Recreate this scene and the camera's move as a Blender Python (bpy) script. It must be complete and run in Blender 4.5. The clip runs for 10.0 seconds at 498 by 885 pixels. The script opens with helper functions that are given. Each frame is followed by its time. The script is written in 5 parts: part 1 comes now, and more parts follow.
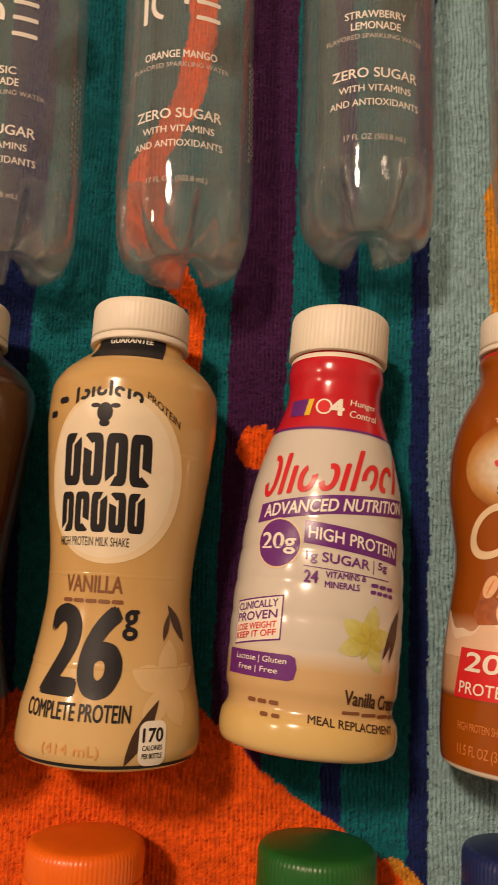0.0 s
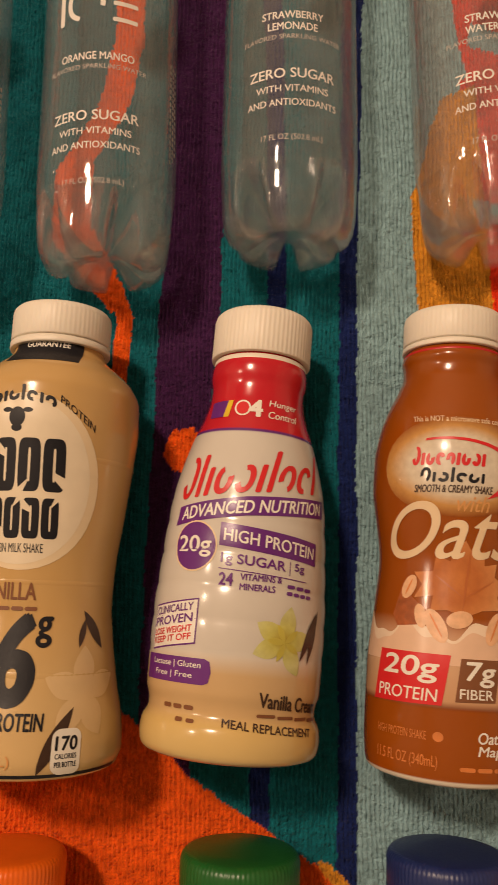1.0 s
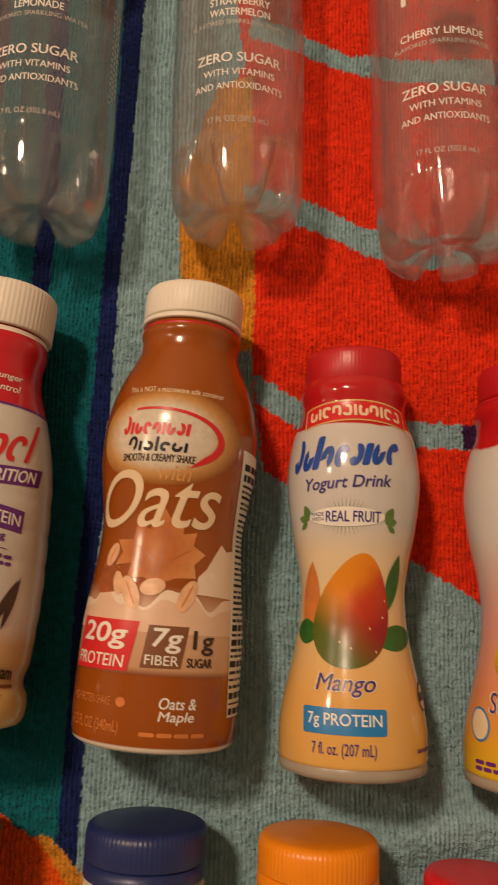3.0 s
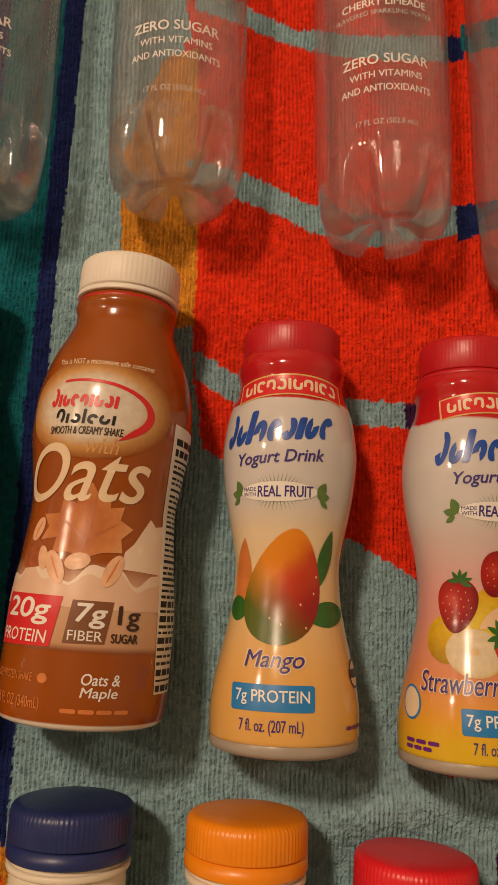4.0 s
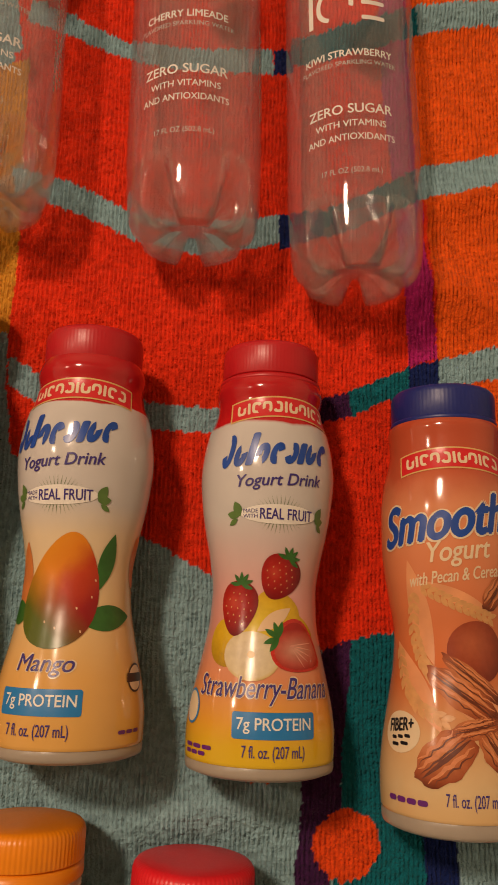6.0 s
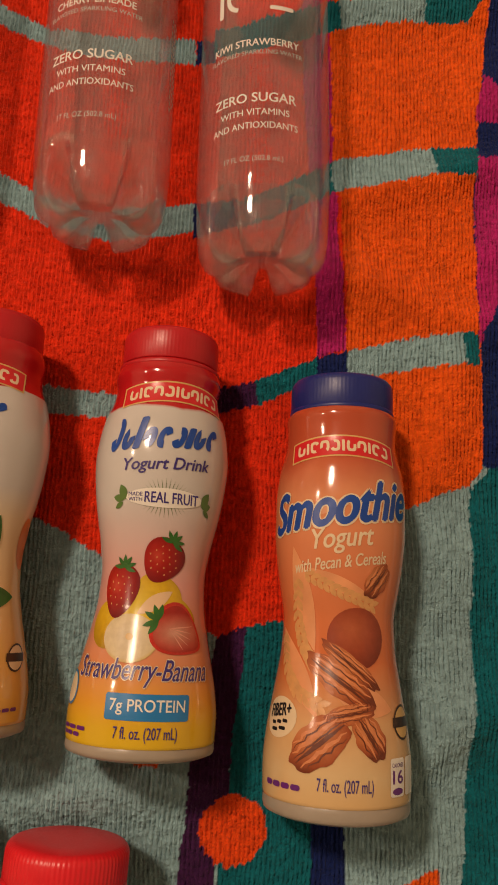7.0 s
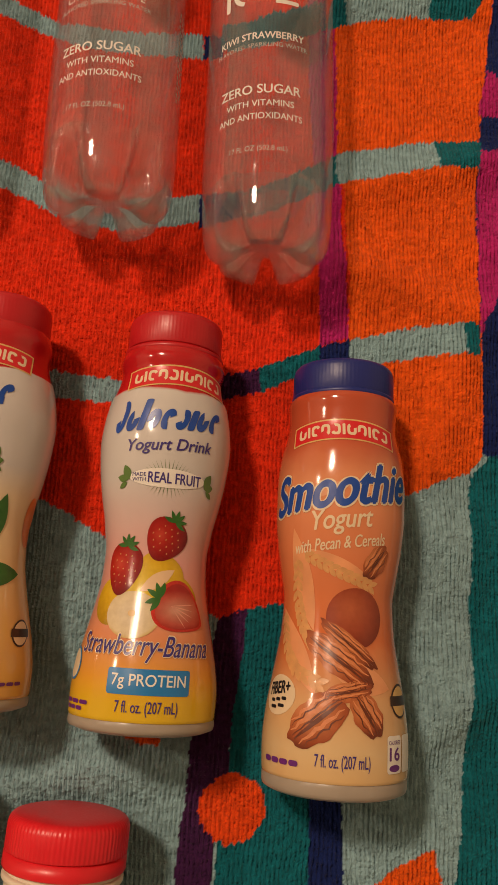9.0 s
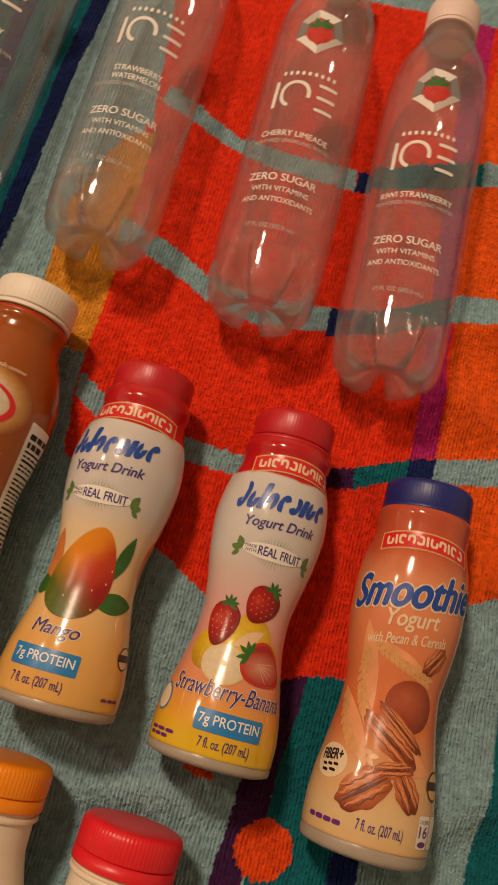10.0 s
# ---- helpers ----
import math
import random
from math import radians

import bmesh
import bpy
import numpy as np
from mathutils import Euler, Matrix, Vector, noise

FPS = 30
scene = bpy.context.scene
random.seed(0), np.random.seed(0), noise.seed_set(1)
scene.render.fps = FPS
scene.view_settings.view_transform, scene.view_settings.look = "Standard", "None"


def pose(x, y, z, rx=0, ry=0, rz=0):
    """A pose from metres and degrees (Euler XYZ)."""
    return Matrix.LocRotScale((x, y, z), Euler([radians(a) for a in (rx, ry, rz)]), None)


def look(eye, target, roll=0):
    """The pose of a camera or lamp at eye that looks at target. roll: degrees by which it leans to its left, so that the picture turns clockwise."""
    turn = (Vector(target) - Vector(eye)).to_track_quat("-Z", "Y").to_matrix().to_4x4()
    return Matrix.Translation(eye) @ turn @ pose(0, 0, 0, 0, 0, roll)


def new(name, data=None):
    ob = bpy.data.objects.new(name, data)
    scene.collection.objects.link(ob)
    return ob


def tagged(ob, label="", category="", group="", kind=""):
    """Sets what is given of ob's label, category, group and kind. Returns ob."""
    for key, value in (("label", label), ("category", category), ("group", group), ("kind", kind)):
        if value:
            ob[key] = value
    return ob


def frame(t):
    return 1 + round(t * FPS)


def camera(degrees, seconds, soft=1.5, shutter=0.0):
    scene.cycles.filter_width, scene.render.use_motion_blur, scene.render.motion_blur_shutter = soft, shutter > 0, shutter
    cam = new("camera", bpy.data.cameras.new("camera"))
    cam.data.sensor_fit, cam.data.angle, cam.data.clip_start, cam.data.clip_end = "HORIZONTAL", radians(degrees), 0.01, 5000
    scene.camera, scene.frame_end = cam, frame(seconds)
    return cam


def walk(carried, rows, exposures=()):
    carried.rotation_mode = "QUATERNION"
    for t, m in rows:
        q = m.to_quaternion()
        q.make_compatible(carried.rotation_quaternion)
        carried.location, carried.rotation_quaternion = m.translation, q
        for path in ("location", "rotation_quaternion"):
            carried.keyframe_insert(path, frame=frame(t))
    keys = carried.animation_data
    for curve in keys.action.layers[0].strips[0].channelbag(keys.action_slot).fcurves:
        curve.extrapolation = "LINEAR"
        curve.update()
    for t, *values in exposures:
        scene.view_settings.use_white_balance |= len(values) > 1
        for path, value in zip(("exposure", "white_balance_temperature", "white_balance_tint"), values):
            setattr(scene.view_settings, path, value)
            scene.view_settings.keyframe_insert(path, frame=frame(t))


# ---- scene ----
# ---- camera ----
cam = camera(36.0, 10.0, shutter=0.25)
PATH = [
    (0, 0.0200, -0.0570, 0.3327, 10.34, 1.66, 1.87),
    (0.5, 0.0364, -0.0568, 0.3296, 10.79, 0.96, 1.04),
    (1, 0.0456, -0.0574, 0.3298, 10.74, 0.81, 0.80),
    (1.5, 0.0823, -0.0645, 0.3280, 11.21, 0.34, 0.96),
    (2, 0.0945, -0.0646, 0.3280, 11.20, -0.47, 0.68),
    (2.5, 0.1119, -0.0625, 0.3289, 11.46, -0.86, 0.67),
    (3, 0.1415, -0.0723, 0.3291, 11.81, -1.60, 1.46),
    (3.2, 0.1505, -0.0781, 0.3266, 12.02, -2.15, 1.65),
    (4.3, 0.1680, -0.0790, 0.3237, 11.34, -2.71, 1.31),
    (4.5, 0.1769, -0.0797, 0.3250, 11.58, -2.40, 0.69),
    (5, 0.2127, -0.0824, 0.3259, 12.05, -2.65, 0.01),
    (5.2, 0.2200, -0.0826, 0.3273, 12.22, -3.51, 0.14),
    (6.3, 0.2464, -0.0819, 0.3282, 12.85, -4.18, 1.37),
    (6.5, 0.2577, -0.0789, 0.3297, 12.79, -4.26, 1.60),
    (7, 0.2755, -0.0876, 0.3307, 12.82, -4.66, 2.11),
    (7.5, 0.2794, -0.0969, 0.3334, 12.73, -4.40, 2.33),
    (8, 0.2783, -0.0968, 0.3349, 12.93, -4.26, 2.58),
    (8.5, 0.2768, -0.0968, 0.3340, 13.05, -4.41, 2.72),
    (9, 0.2776, -0.0972, 0.3341, 13.17, -4.25, 2.71),
    (9.5, 0.2751, -0.0968, 0.3366, 12.95, -4.46, 4.89),
    (9.7, 0.2384, -0.0968, 0.3569, 12.29, -7.40, 10.60),
    (9.8, 0.2259, -0.0864, 0.3810, 11.86, -6.54, 14.73),
    (9.9, 0.2242, -0.0785, 0.3922, 12.09, -5.94, 15.75),
    (10, 0.2269, -0.0978, 0.3833, 15.27, -6.71, 14.41),
]
walk(cam, [(t, pose(x, y, z, rx, ry, rz)) for t, x, y, z, rx, ry, rz in PATH],
     exposures=[(0, 0.16), (0.5, 0.10), (1.5, 0.03), (2.5, -0.02), (4.5, -0.06), (6.5, -0.08), (7.5, 0.0), (9, 0.0), (10, -0.03)])

# ---- light ----
world = bpy.data.worlds.new("room_dusk")
scene.world = world
world.use_nodes = True
world.node_tree.nodes["Background"].inputs[0].default_value = (1.0, 0.8, 0.6, 1)
world.node_tree.nodes["Background"].inputs[1].default_value = 0.02
for wide, watts, spot in ((0.28, 43.0, (-0.80, 1.05, 2.25)), (0.14, 9.0, (-1.75, 0.55, 1.75))):
    lamp_data = bpy.data.lights.new("room_lamp_light", "AREA")
    lamp_data.shape, lamp_data.size = "DISK", wide
    lamp_data.energy, lamp_data.color = watts, (1.0, 0.72, 0.505)
    lamp = new("room_lamp_light", lamp_data)
    lamp.matrix_world = look(spot, (0.15, 0.05, 0.0))


# ---- materials ----
MATS = {}


def base_mat(name, rough=0.4, spec=0.5, metal=0.0):
    m = bpy.data.materials.new(name)
    m.use_nodes = True
    nt = m.node_tree
    b = nt.nodes["Principled BSDF"]
    b.inputs["Roughness"].default_value = rough
    b.inputs["Specular IOR Level"].default_value = spec
    b.inputs["Metallic"].default_value = metal
    return m, nt, b


def node(nt, kind, **values):
    n = nt.nodes.new(kind)
    for k, v in values.items():
        n.inputs[k].default_value = v
    return n


def mixcolor(nt, blend, fac, a, b):
    n = nt.nodes.new("ShaderNodeMix")
    n.data_type, n.blend_type = "RGBA", blend
    for sock, v in ((n.inputs[0], fac), (n.inputs[6], a), (n.inputs[7], b)):
        if hasattr(v, "is_linked"):
            nt.links.new(v, sock)
        else:
            sock.default_value = v
    return n.outputs[2]


def rgb(c):
    return (c[0], c[1], c[2], 1.0)


def plain(name, color, rough=0.35, spec=0.5, vary=0.12, scale=90.0, bump=0.0002, sss=0.0):
    """Plastic, ink or paint: colour with soft blotches, uneven gloss and a faint relief."""
    if name in MATS:
        return MATS[name]
    m, nt, b = base_mat(name, rough, spec)
    tc = nt.nodes.new("ShaderNodeTexCoord")
    n1 = node(nt, "ShaderNodeTexNoise", Scale=scale, Detail=3.0)
    n2 = node(nt, "ShaderNodeTexNoise", Scale=scale * 12, Detail=2.0)
    for n in (n1, n2):
        nt.links.new(tc.outputs["Object"], n.inputs["Vector"])
    dark = rgb([c * (1 - vary) for c in color])
    lite = rgb([min(1, c * (1 + vary)) for c in color])
    out = mixcolor(nt, "MIX", n1.outputs["Fac"], dark, lite)
    nt.links.new(out, b.inputs["Base Color"])
    mr = node(nt, "ShaderNodeMapRange")
    mr.inputs["To Min"].default_value, mr.inputs["To Max"].default_value = rough * 0.8, min(1, rough * 1.3)
    nt.links.new(n2.outputs["Fac"], mr.inputs["Value"])
    nt.links.new(mr.outputs[0], b.inputs["Roughness"])
    if bump:
        bp = node(nt, "ShaderNodeBump", Strength=0.35, Distance=bump)
        nt.links.new(n1.outputs["Fac"], bp.inputs["Height"])
        nt.links.new(bp.outputs[0], b.inputs["Normal"])
    if sss:
        b.inputs["Subsurface Weight"].default_value = sss
        b.inputs["Subsurface Radius"].default_value = (0.004, 0.003, 0.002)
    MATS[name] = m
    return m


def sleeve(name, length, stops, rough=0.19, tilt=0.0, wave=0.0):
    """A printed shrink sleeve: colours that change along the bottle's length (local y)."""
    m, nt, b = base_mat(name, rough, 0.5)
    tc = nt.nodes.new("ShaderNodeTexCoord")
    sep = nt.nodes.new("ShaderNodeSeparateXYZ")
    nt.links.new(tc.outputs["Object"], sep.inputs[0])
    n1 = node(nt, "ShaderNodeTexNoise", Scale=55.0, Detail=3.0)
    nt.links.new(tc.outputs["Object"], n1.inputs["Vector"])
    y = sep.outputs["Y"]
    if wave:
        mad = nt.nodes.new("ShaderNodeMath")
        mad.operation = "MULTIPLY_ADD"
        nt.links.new(n1.outputs["Fac"], mad.inputs[0])
        mad.inputs[1].default_value = wave
        nt.links.new(y, mad.inputs[2])
        y = mad.outputs[0]
    mr = node(nt, "ShaderNodeMapRange")
    mr.inputs["From Max"].default_value = length
    nt.links.new(y, mr.inputs["Value"])
    ramp = nt.nodes.new("ShaderNodeValToRGB")
    el = ramp.color_ramp.elements
    while len(el) < len(stops):
        el.new(0.5)
    for e, (at, c) in zip(el, stops):
        e.position, e.color = at / length, rgb(c)
    nt.links.new(mr.outputs[0], ramp.inputs[0])
    out = mixcolor(nt, "MULTIPLY", n1.outputs["Fac"], ramp.outputs[0], (0.88, 0.88, 0.88, 1))
    nt.links.new(out, b.inputs["Base Color"])
    n2 = node(nt, "ShaderNodeTexNoise", Scale=38.0, Detail=1.0)
    nt.links.new(tc.outputs["Object"], n2.inputs["Vector"])
    bp = node(nt, "ShaderNodeBump", Strength=0.5, Distance=0.0012)
    nt.links.new(n2.outputs["Fac"], bp.inputs["Height"])
    nt.links.new(bp.outputs[0], b.inputs["Normal"])
    b.inputs["Coat Weight"].default_value = 0.25
    b.inputs["Coat Roughness"].default_value = 0.06
    return m


def clear_plastic(name, tint, haze, bend=0.0, gloss=0.03):
    """Thin clear bottle wall: see-through, grey haze mixed in for room reflections, glossier at grazing angles."""
    m, nt, b = base_mat(name, 0.5)
    out = nt.nodes["Material Output"]
    tr = node(nt, "ShaderNodeBsdfTransparent", Color=rgb(tint))
    # even grey diffuse share, standing in for the ceiling's milky reflection
    df = node(nt, "ShaderNodeBsdfDiffuse", Color=(0.72, 0.72, 0.72, 1))
    gl = node(nt, "ShaderNodeBsdfGlossy", Roughness=0.05)
    fr = node(nt, "ShaderNodeLayerWeight", Blend=0.5)
    tc = nt.nodes.new("ShaderNodeTexCoord")
    nz = node(nt, "ShaderNodeTexNoise", Scale=45.0, Detail=2.0)
    nt.links.new(tc.outputs["Object"], nz.inputs["Vector"])
    bp = node(nt, "ShaderNodeBump", Strength=0.4, Distance=0.0012)
    nt.links.new(nz.outputs["Fac"], bp.inputs["Height"])
    nt.links.new(bp.outputs[0], gl.inputs["Normal"])
    pw = nt.nodes.new("ShaderNodeMath")
    pw.operation = "POWER"
    nt.links.new(fr.outputs["Facing"], pw.inputs[0])
    pw.inputs[1].default_value = 3.0
    mx = nt.nodes.new("ShaderNodeMath")
    mx.operation = "MULTIPLY_ADD"
    nt.links.new(pw.outputs[0], mx.inputs[0])
    mx.inputs[1].default_value, mx.inputs[2].default_value = 0.40, gloss
    m1 = node(nt, "ShaderNodeMixShader", Fac=haze)
    clear = tr.outputs[0]
    if bend:
        # thick moulded places bend a share of the light
        gs = node(nt, "ShaderNodeBsdfGlass", Roughness=0.02, IOR=1.45)
        m0 = node(nt, "ShaderNodeMixShader", Fac=bend)
        nt.links.new(clear, m0.inputs[1])
        nt.links.new(gs.outputs[0], m0.inputs[2])
        clear = m0.outputs[0]
    nt.links.new(clear, m1.inputs[1])
    nt.links.new(df.outputs[0], m1.inputs[2])
    m2 = nt.nodes.new("ShaderNodeMixShader")
    nt.links.new(mx.outputs[0], m2.inputs[0])
    nt.links.new(m1.outputs[0], m2.inputs[1])
    nt.links.new(gl.outputs[0], m2.inputs[2])
    nt.links.new(m2.outputs[0], out.inputs["Surface"])
    return m


def terry():
    """Terry pile: the woven colour of each loop, with fuzz at two scales."""
    m, nt, b = base_mat("terry_cotton", 0.95, 0.15)
    at = nt.nodes.new("ShaderNodeAttribute")
    at.attribute_name = "weave"
    tc = nt.nodes.new("ShaderNodeTexCoord")
    n1 = node(nt, "ShaderNodeTexNoise", Scale=900.0, Detail=4.0)
    n2 = node(nt, "ShaderNodeTexNoise", Scale=28.0, Detail=4.0)
    vo = node(nt, "ShaderNodeTexVoronoi", Scale=1100.0)
    for n in (n1, n2, vo):
        nt.links.new(tc.outputs["Object"], n.inputs["Vector"])
    c = mixcolor(nt, "MULTIPLY", n1.outputs["Fac"], at.outputs["Color"], (0.72, 0.72, 0.73, 1))
    c = mixcolor(nt, "MULTIPLY", n2.outputs["Fac"], c, (0.88, 0.86, 0.86, 1))
    nt.links.new(c, b.inputs["Base Color"])
    b.inputs["Sheen Weight"].default_value = 0.08
    b.inputs["Sheen Roughness"].default_value = 0.5
    add = nt.nodes.new("ShaderNodeMath")
    nt.links.new(n1.outputs["Fac"], add.inputs[0])
    nt.links.new(vo.outputs["Distance"], add.inputs[1])
    bp = node(nt, "ShaderNodeBump", Strength=0.8, Distance=0.0006)
    nt.links.new(add.outputs[0], bp.inputs["Height"])
    nt.links.new(bp.outputs[0], b.inputs["Normal"])
    return m


# ---- mesh helpers ----
def part(name, bm, material, parent, label="", smooth=True):
    me = bpy.data.meshes.new(name)
    bm.normal_update()
    bm.to_mesh(me)
    bm.free()
    if smooth:
        me.shade_smooth()
    me.materials.append(material)
    ob = new(name, me)
    ob.parent = parent
    if label:
        ob["label"] = label
    return ob


def curve_through(points, step=0.0012):
    """A smooth line through (v, r) points, as arrays of v and r."""
    p = np.array(points)
    v = np.arange(p[0, 0], p[-1, 0], step)
    v = np.append(v, p[-1, 0])
    m = np.gradient(p[:, 1], p[:, 0])
    for i in range(1, len(p) - 1):
        a = (p[i, 1] - p[i - 1, 1]) / (p[i, 0] - p[i - 1, 0])
        c = (p[i + 1, 1] - p[i, 1]) / (p[i + 1, 0] - p[i, 0])
        m[i] = 0 if a * c <= 0 else 2 * a * c / (a + c)
    k = np.clip(np.searchsorted(p[:, 0], v) - 1, 0, len(p) - 2)
    h = p[k + 1, 0] - p[k, 0]
    s = (v - p[k, 0]) / h
    r = ((2 * s**3 - 3 * s**2 + 1) * p[k, 1] + (s**3 - 2 * s**2 + s) * h * m[k]
         + (3 * s**2 - 2 * s**3) * p[k + 1, 1] + (s**3 - s**2) * h * m[k + 1])
    return v, r


def revolve(rings, seg=72, close_start=True, close_end=True, ripple=0.0, wob=None):
    """A body of revolution round local y from (v, r) rings; ripple makes the grip ribs of a cap."""
    bm = bmesh.new()
    rows = []
    for v, r in rings:
        row = []
        for i in range(seg):
            a = 2 * math.pi * i / seg
            rr = r + (ripple if i % 4 < 2 else 0.0)
            vv = v + (wob(v, r, a) if wob else 0.0)
            row.append(bm.verts.new((rr * math.sin(a), vv, rr * math.cos(a))))
        rows.append(row)
    for a, b in zip(rows, rows[1:]):
        for i in range(seg):
            j = (i + 1) % seg
            bm.faces.new((a[i], a[j], b[j], b[i]))
    if close_start:
        bm.faces.new(rows[0])
    if close_end:
        bm.faces.new(rows[-1][::-1])
    bmesh.ops.recalc_face_normals(bm, faces=bm.faces)
    return bm


class Form:
    """A bottle's outline, on which prints are laid: u runs round the wall, v along the axis, both in millimetres."""

    def __init__(self, points, ribs=None):
        self.v, self.r = curve_through(points)
        if ribs:
            lo, hi, pitch, deep = ribs
            fade = np.clip((self.v - lo) / 0.006, 0, 1) * np.clip((hi - self.v) / 0.006, 0, 1)
            self.r = self.r + fade * deep * (np.abs(np.sin(np.pi * self.v / pitch)) ** 0.5 - 0.8)

    def radius(self, v):
        return float(np.interp(v, self.v, self.r))

    def wrap(self, u, v, lift):
        r = self.radius(v / 1000)
        a = u / 1000 / r
        r += lift
        return (r * math.sin(a), v / 1000, r * math.cos(a))


def lay(bm, form, lift):
    """Cut flat (u, v) art finely and wrap it on the wall."""
    us = [w.co.x for w in bm.verts]
    vs = [w.co.y for w in bm.verts]
    for lo, hi, k, no in ((min(us), max(us), 1.7, (1, 0, 0)), (min(vs), max(vs), 1.6, (0, 1, 0))):
        x = lo + k
        while x < hi - 0.3:
            bmesh.ops.bisect_plane(bm, geom=bm.verts[:] + bm.edges[:] + bm.faces[:], plane_co=(x * no[0], x * no[1], 0), plane_no=no)
            x += k
    for w in bm.verts:
        w.co = form.wrap(w.co.x, w.co.y, lift)
    return bm


SINGLES = ("leaf_print", "nutrition_line", "mango_slice_print", "caramel_print", "oat_flake_print", "banana_print", "vanilla_pod_print")


def art(parent, form, name, polys, material, layer=1, label=""):
    if name in SINGLES and len(polys) > 1:
        return [art(parent, form, name, [p], material, layer + 0.15 * i, label) for i, p in enumerate(polys)]
    bm = bmesh.new()
    for poly in polys:
        bm.faces.new([bm.verts.new((u, v, 0)) for u, v in poly])
    bmesh.ops.triangulate(bm, faces=bm.faces)
    for f in bm.faces:
        if f.normal.z < 0:
            f.normal_flip()
    return part(name, lay(bm, form, 0.00007 + 0.000055 * layer), material, parent, label)


def words(parent, form, text, u0, v0, u1, v1, material, layer=3, shear=0.0, bold=0.0, arc=0.0, slope=0.0, label="", name="printed_text"):
    """Lettering that fills the box from (u0, v0) to (u1, v1); arc bends its line, slope tilts it, bold thickens its strokes."""
    cu = bpy.data.curves.new("lettering", "FONT")
    cu.body, cu.resolution_u, cu.shear = text, 9 if v1 - v0 > 8 else 4, shear
    ob = bpy.data.objects.new("lettering", cu)
    me = bpy.data.meshes.new_from_object(ob)
    bpy.data.objects.remove(ob)
    xs = [w.co.x for w in me.vertices]
    ys = [w.co.y for w in me.vertices]
    kx, ky = (u1 - u0) / (max(xs) - min(xs)), (v1 - v0) / (max(ys) - min(ys))
    mid = (u0 + u1) / 2
    whole = bmesh.new()
    bold = bold + 0.006 if bold >= 0 else bold
    thick = bold * ky * 0.9
    for k, (du, dv) in enumerate(((0, 0), (-thick, 0), (thick, 0), (0, thick * 0.8), (0, -thick * 0.8)) + (tuple((p * thick * 0.7, q * thick * 0.6) for p in (1, -1) for q in (1, -1)) if bold > 0.04 else ()) if bold > 0 else ((0, 0),)):
        bm = bmesh.new()
        bm.from_mesh(me)
        for w in bm.verts:
            u = u0 + (w.co.x - min(xs)) * kx + du
            w.co = (u, v0 + (w.co.y - min(ys)) * ky + dv + slope * (u - mid) - arc * (u - mid) ** 2, 0)
        bmesh.ops.triangulate(bm, faces=bm.faces)
        lay(bm, form, 0.00007 + 0.000055 * layer + 0.000004 * k)
        step = bpy.data.meshes.new("lettering")
        bm.to_mesh(step)
        bm.free()
        whole.from_mesh(step)
        bpy.data.meshes.remove(step)
    bpy.data.meshes.remove(me)
    return part(name, whole, material, parent, label)


def box(u0, v0, u1, v1):
    return [(u0, v0), (u1, v0), (u1, v1), (u0, v1)]


def oval(u, v, a, b, turn=0.0, n=28):
    c, s = math.cos(radians(turn)), math.sin(radians(turn))
    return [(u + a * math.cos(t) * c - b * math.sin(t) * s, v + a * math.cos(t) * s + b * math.sin(t) * c)
            for t in (2 * math.pi * i / n for i in range(n))]


def rounded(u0, v0, u1, v1, r, n=5):
    out = []
    for cu, cv, a0 in ((u1 - r, v1 - r, 0), (u0 + r, v1 - r, 90), (u0 + r, v0 + r, 180), (u1 - r, v0 + r, 270)):
        out += [(cu + r * math.cos(radians(a0 + 90 * i / n)), cv + r * math.sin(radians(a0 + 90 * i / n))) for i in range(n + 1)]
    return out


def leafshape(u, v, length, width, turn, n=12):
    c, s = math.cos(radians(turn)), math.sin(radians(turn))
    pts = [(length * i / n, width * math.sin(math.pi * i / n) ** 0.9) for i in range(n + 1)]
    pts += [(x, -y) for x, y in pts[-2:0:-1]]
    return [(u + x * c - y * s, v + x * s + y * c) for x, y in pts]


def bars(u0, v0, u1, v1, heights, slant=0.0, gap=0.25, arc=0.0, slope=0.0):
    """A brand mark as a plain row of rounded bars."""
    n = len(heights)
    w = (u1 - u0) / n
    out = []
    mid = (u0 + u1) / 2
    for i, h in enumerate(heights):
        a = u0 + w * i + w * gap / 2
        b = u0 + w * (i + 1) - w * gap / 2
        lift = slope * ((a + b) / 2 - mid) - arc * ((a + b) / 2 - mid) ** 2
        top = v0 + (v1 - v0) * h
        r = min((b - a) * 0.45, (top - v0) * 0.45)
        out.append([(x + slant * (y - v0), y + lift) for x, y in rounded(a, v0, b, top, r, 3)])
    return out


def hook(u, v, a, b, stroke, turn, gap=48, square=2.2, n=30):
    """A thick open arc as quads, its gap turned to one side; square above 2 makes it boxier."""
    rim, inner = [], []
    ia, ib = max(0.12 * a, a - stroke), max(0.12 * b, b - stroke)
    for i in range(n + 1):
        t = radians(turn + gap + (360 - 2 * gap) * i / n)
        c, d = math.cos(t), math.sin(t)
        x, y = math.copysign(abs(c) ** (2 / square), c), math.copysign(abs(d) ** (2 / square), d)
        rim.append((u + a * x, v + b * y))
        inner.append((u + ia * x, v + ib * y))
    return [[rim[i], rim[i + 1], inner[i + 1], inner[i]] for i in range(n)]


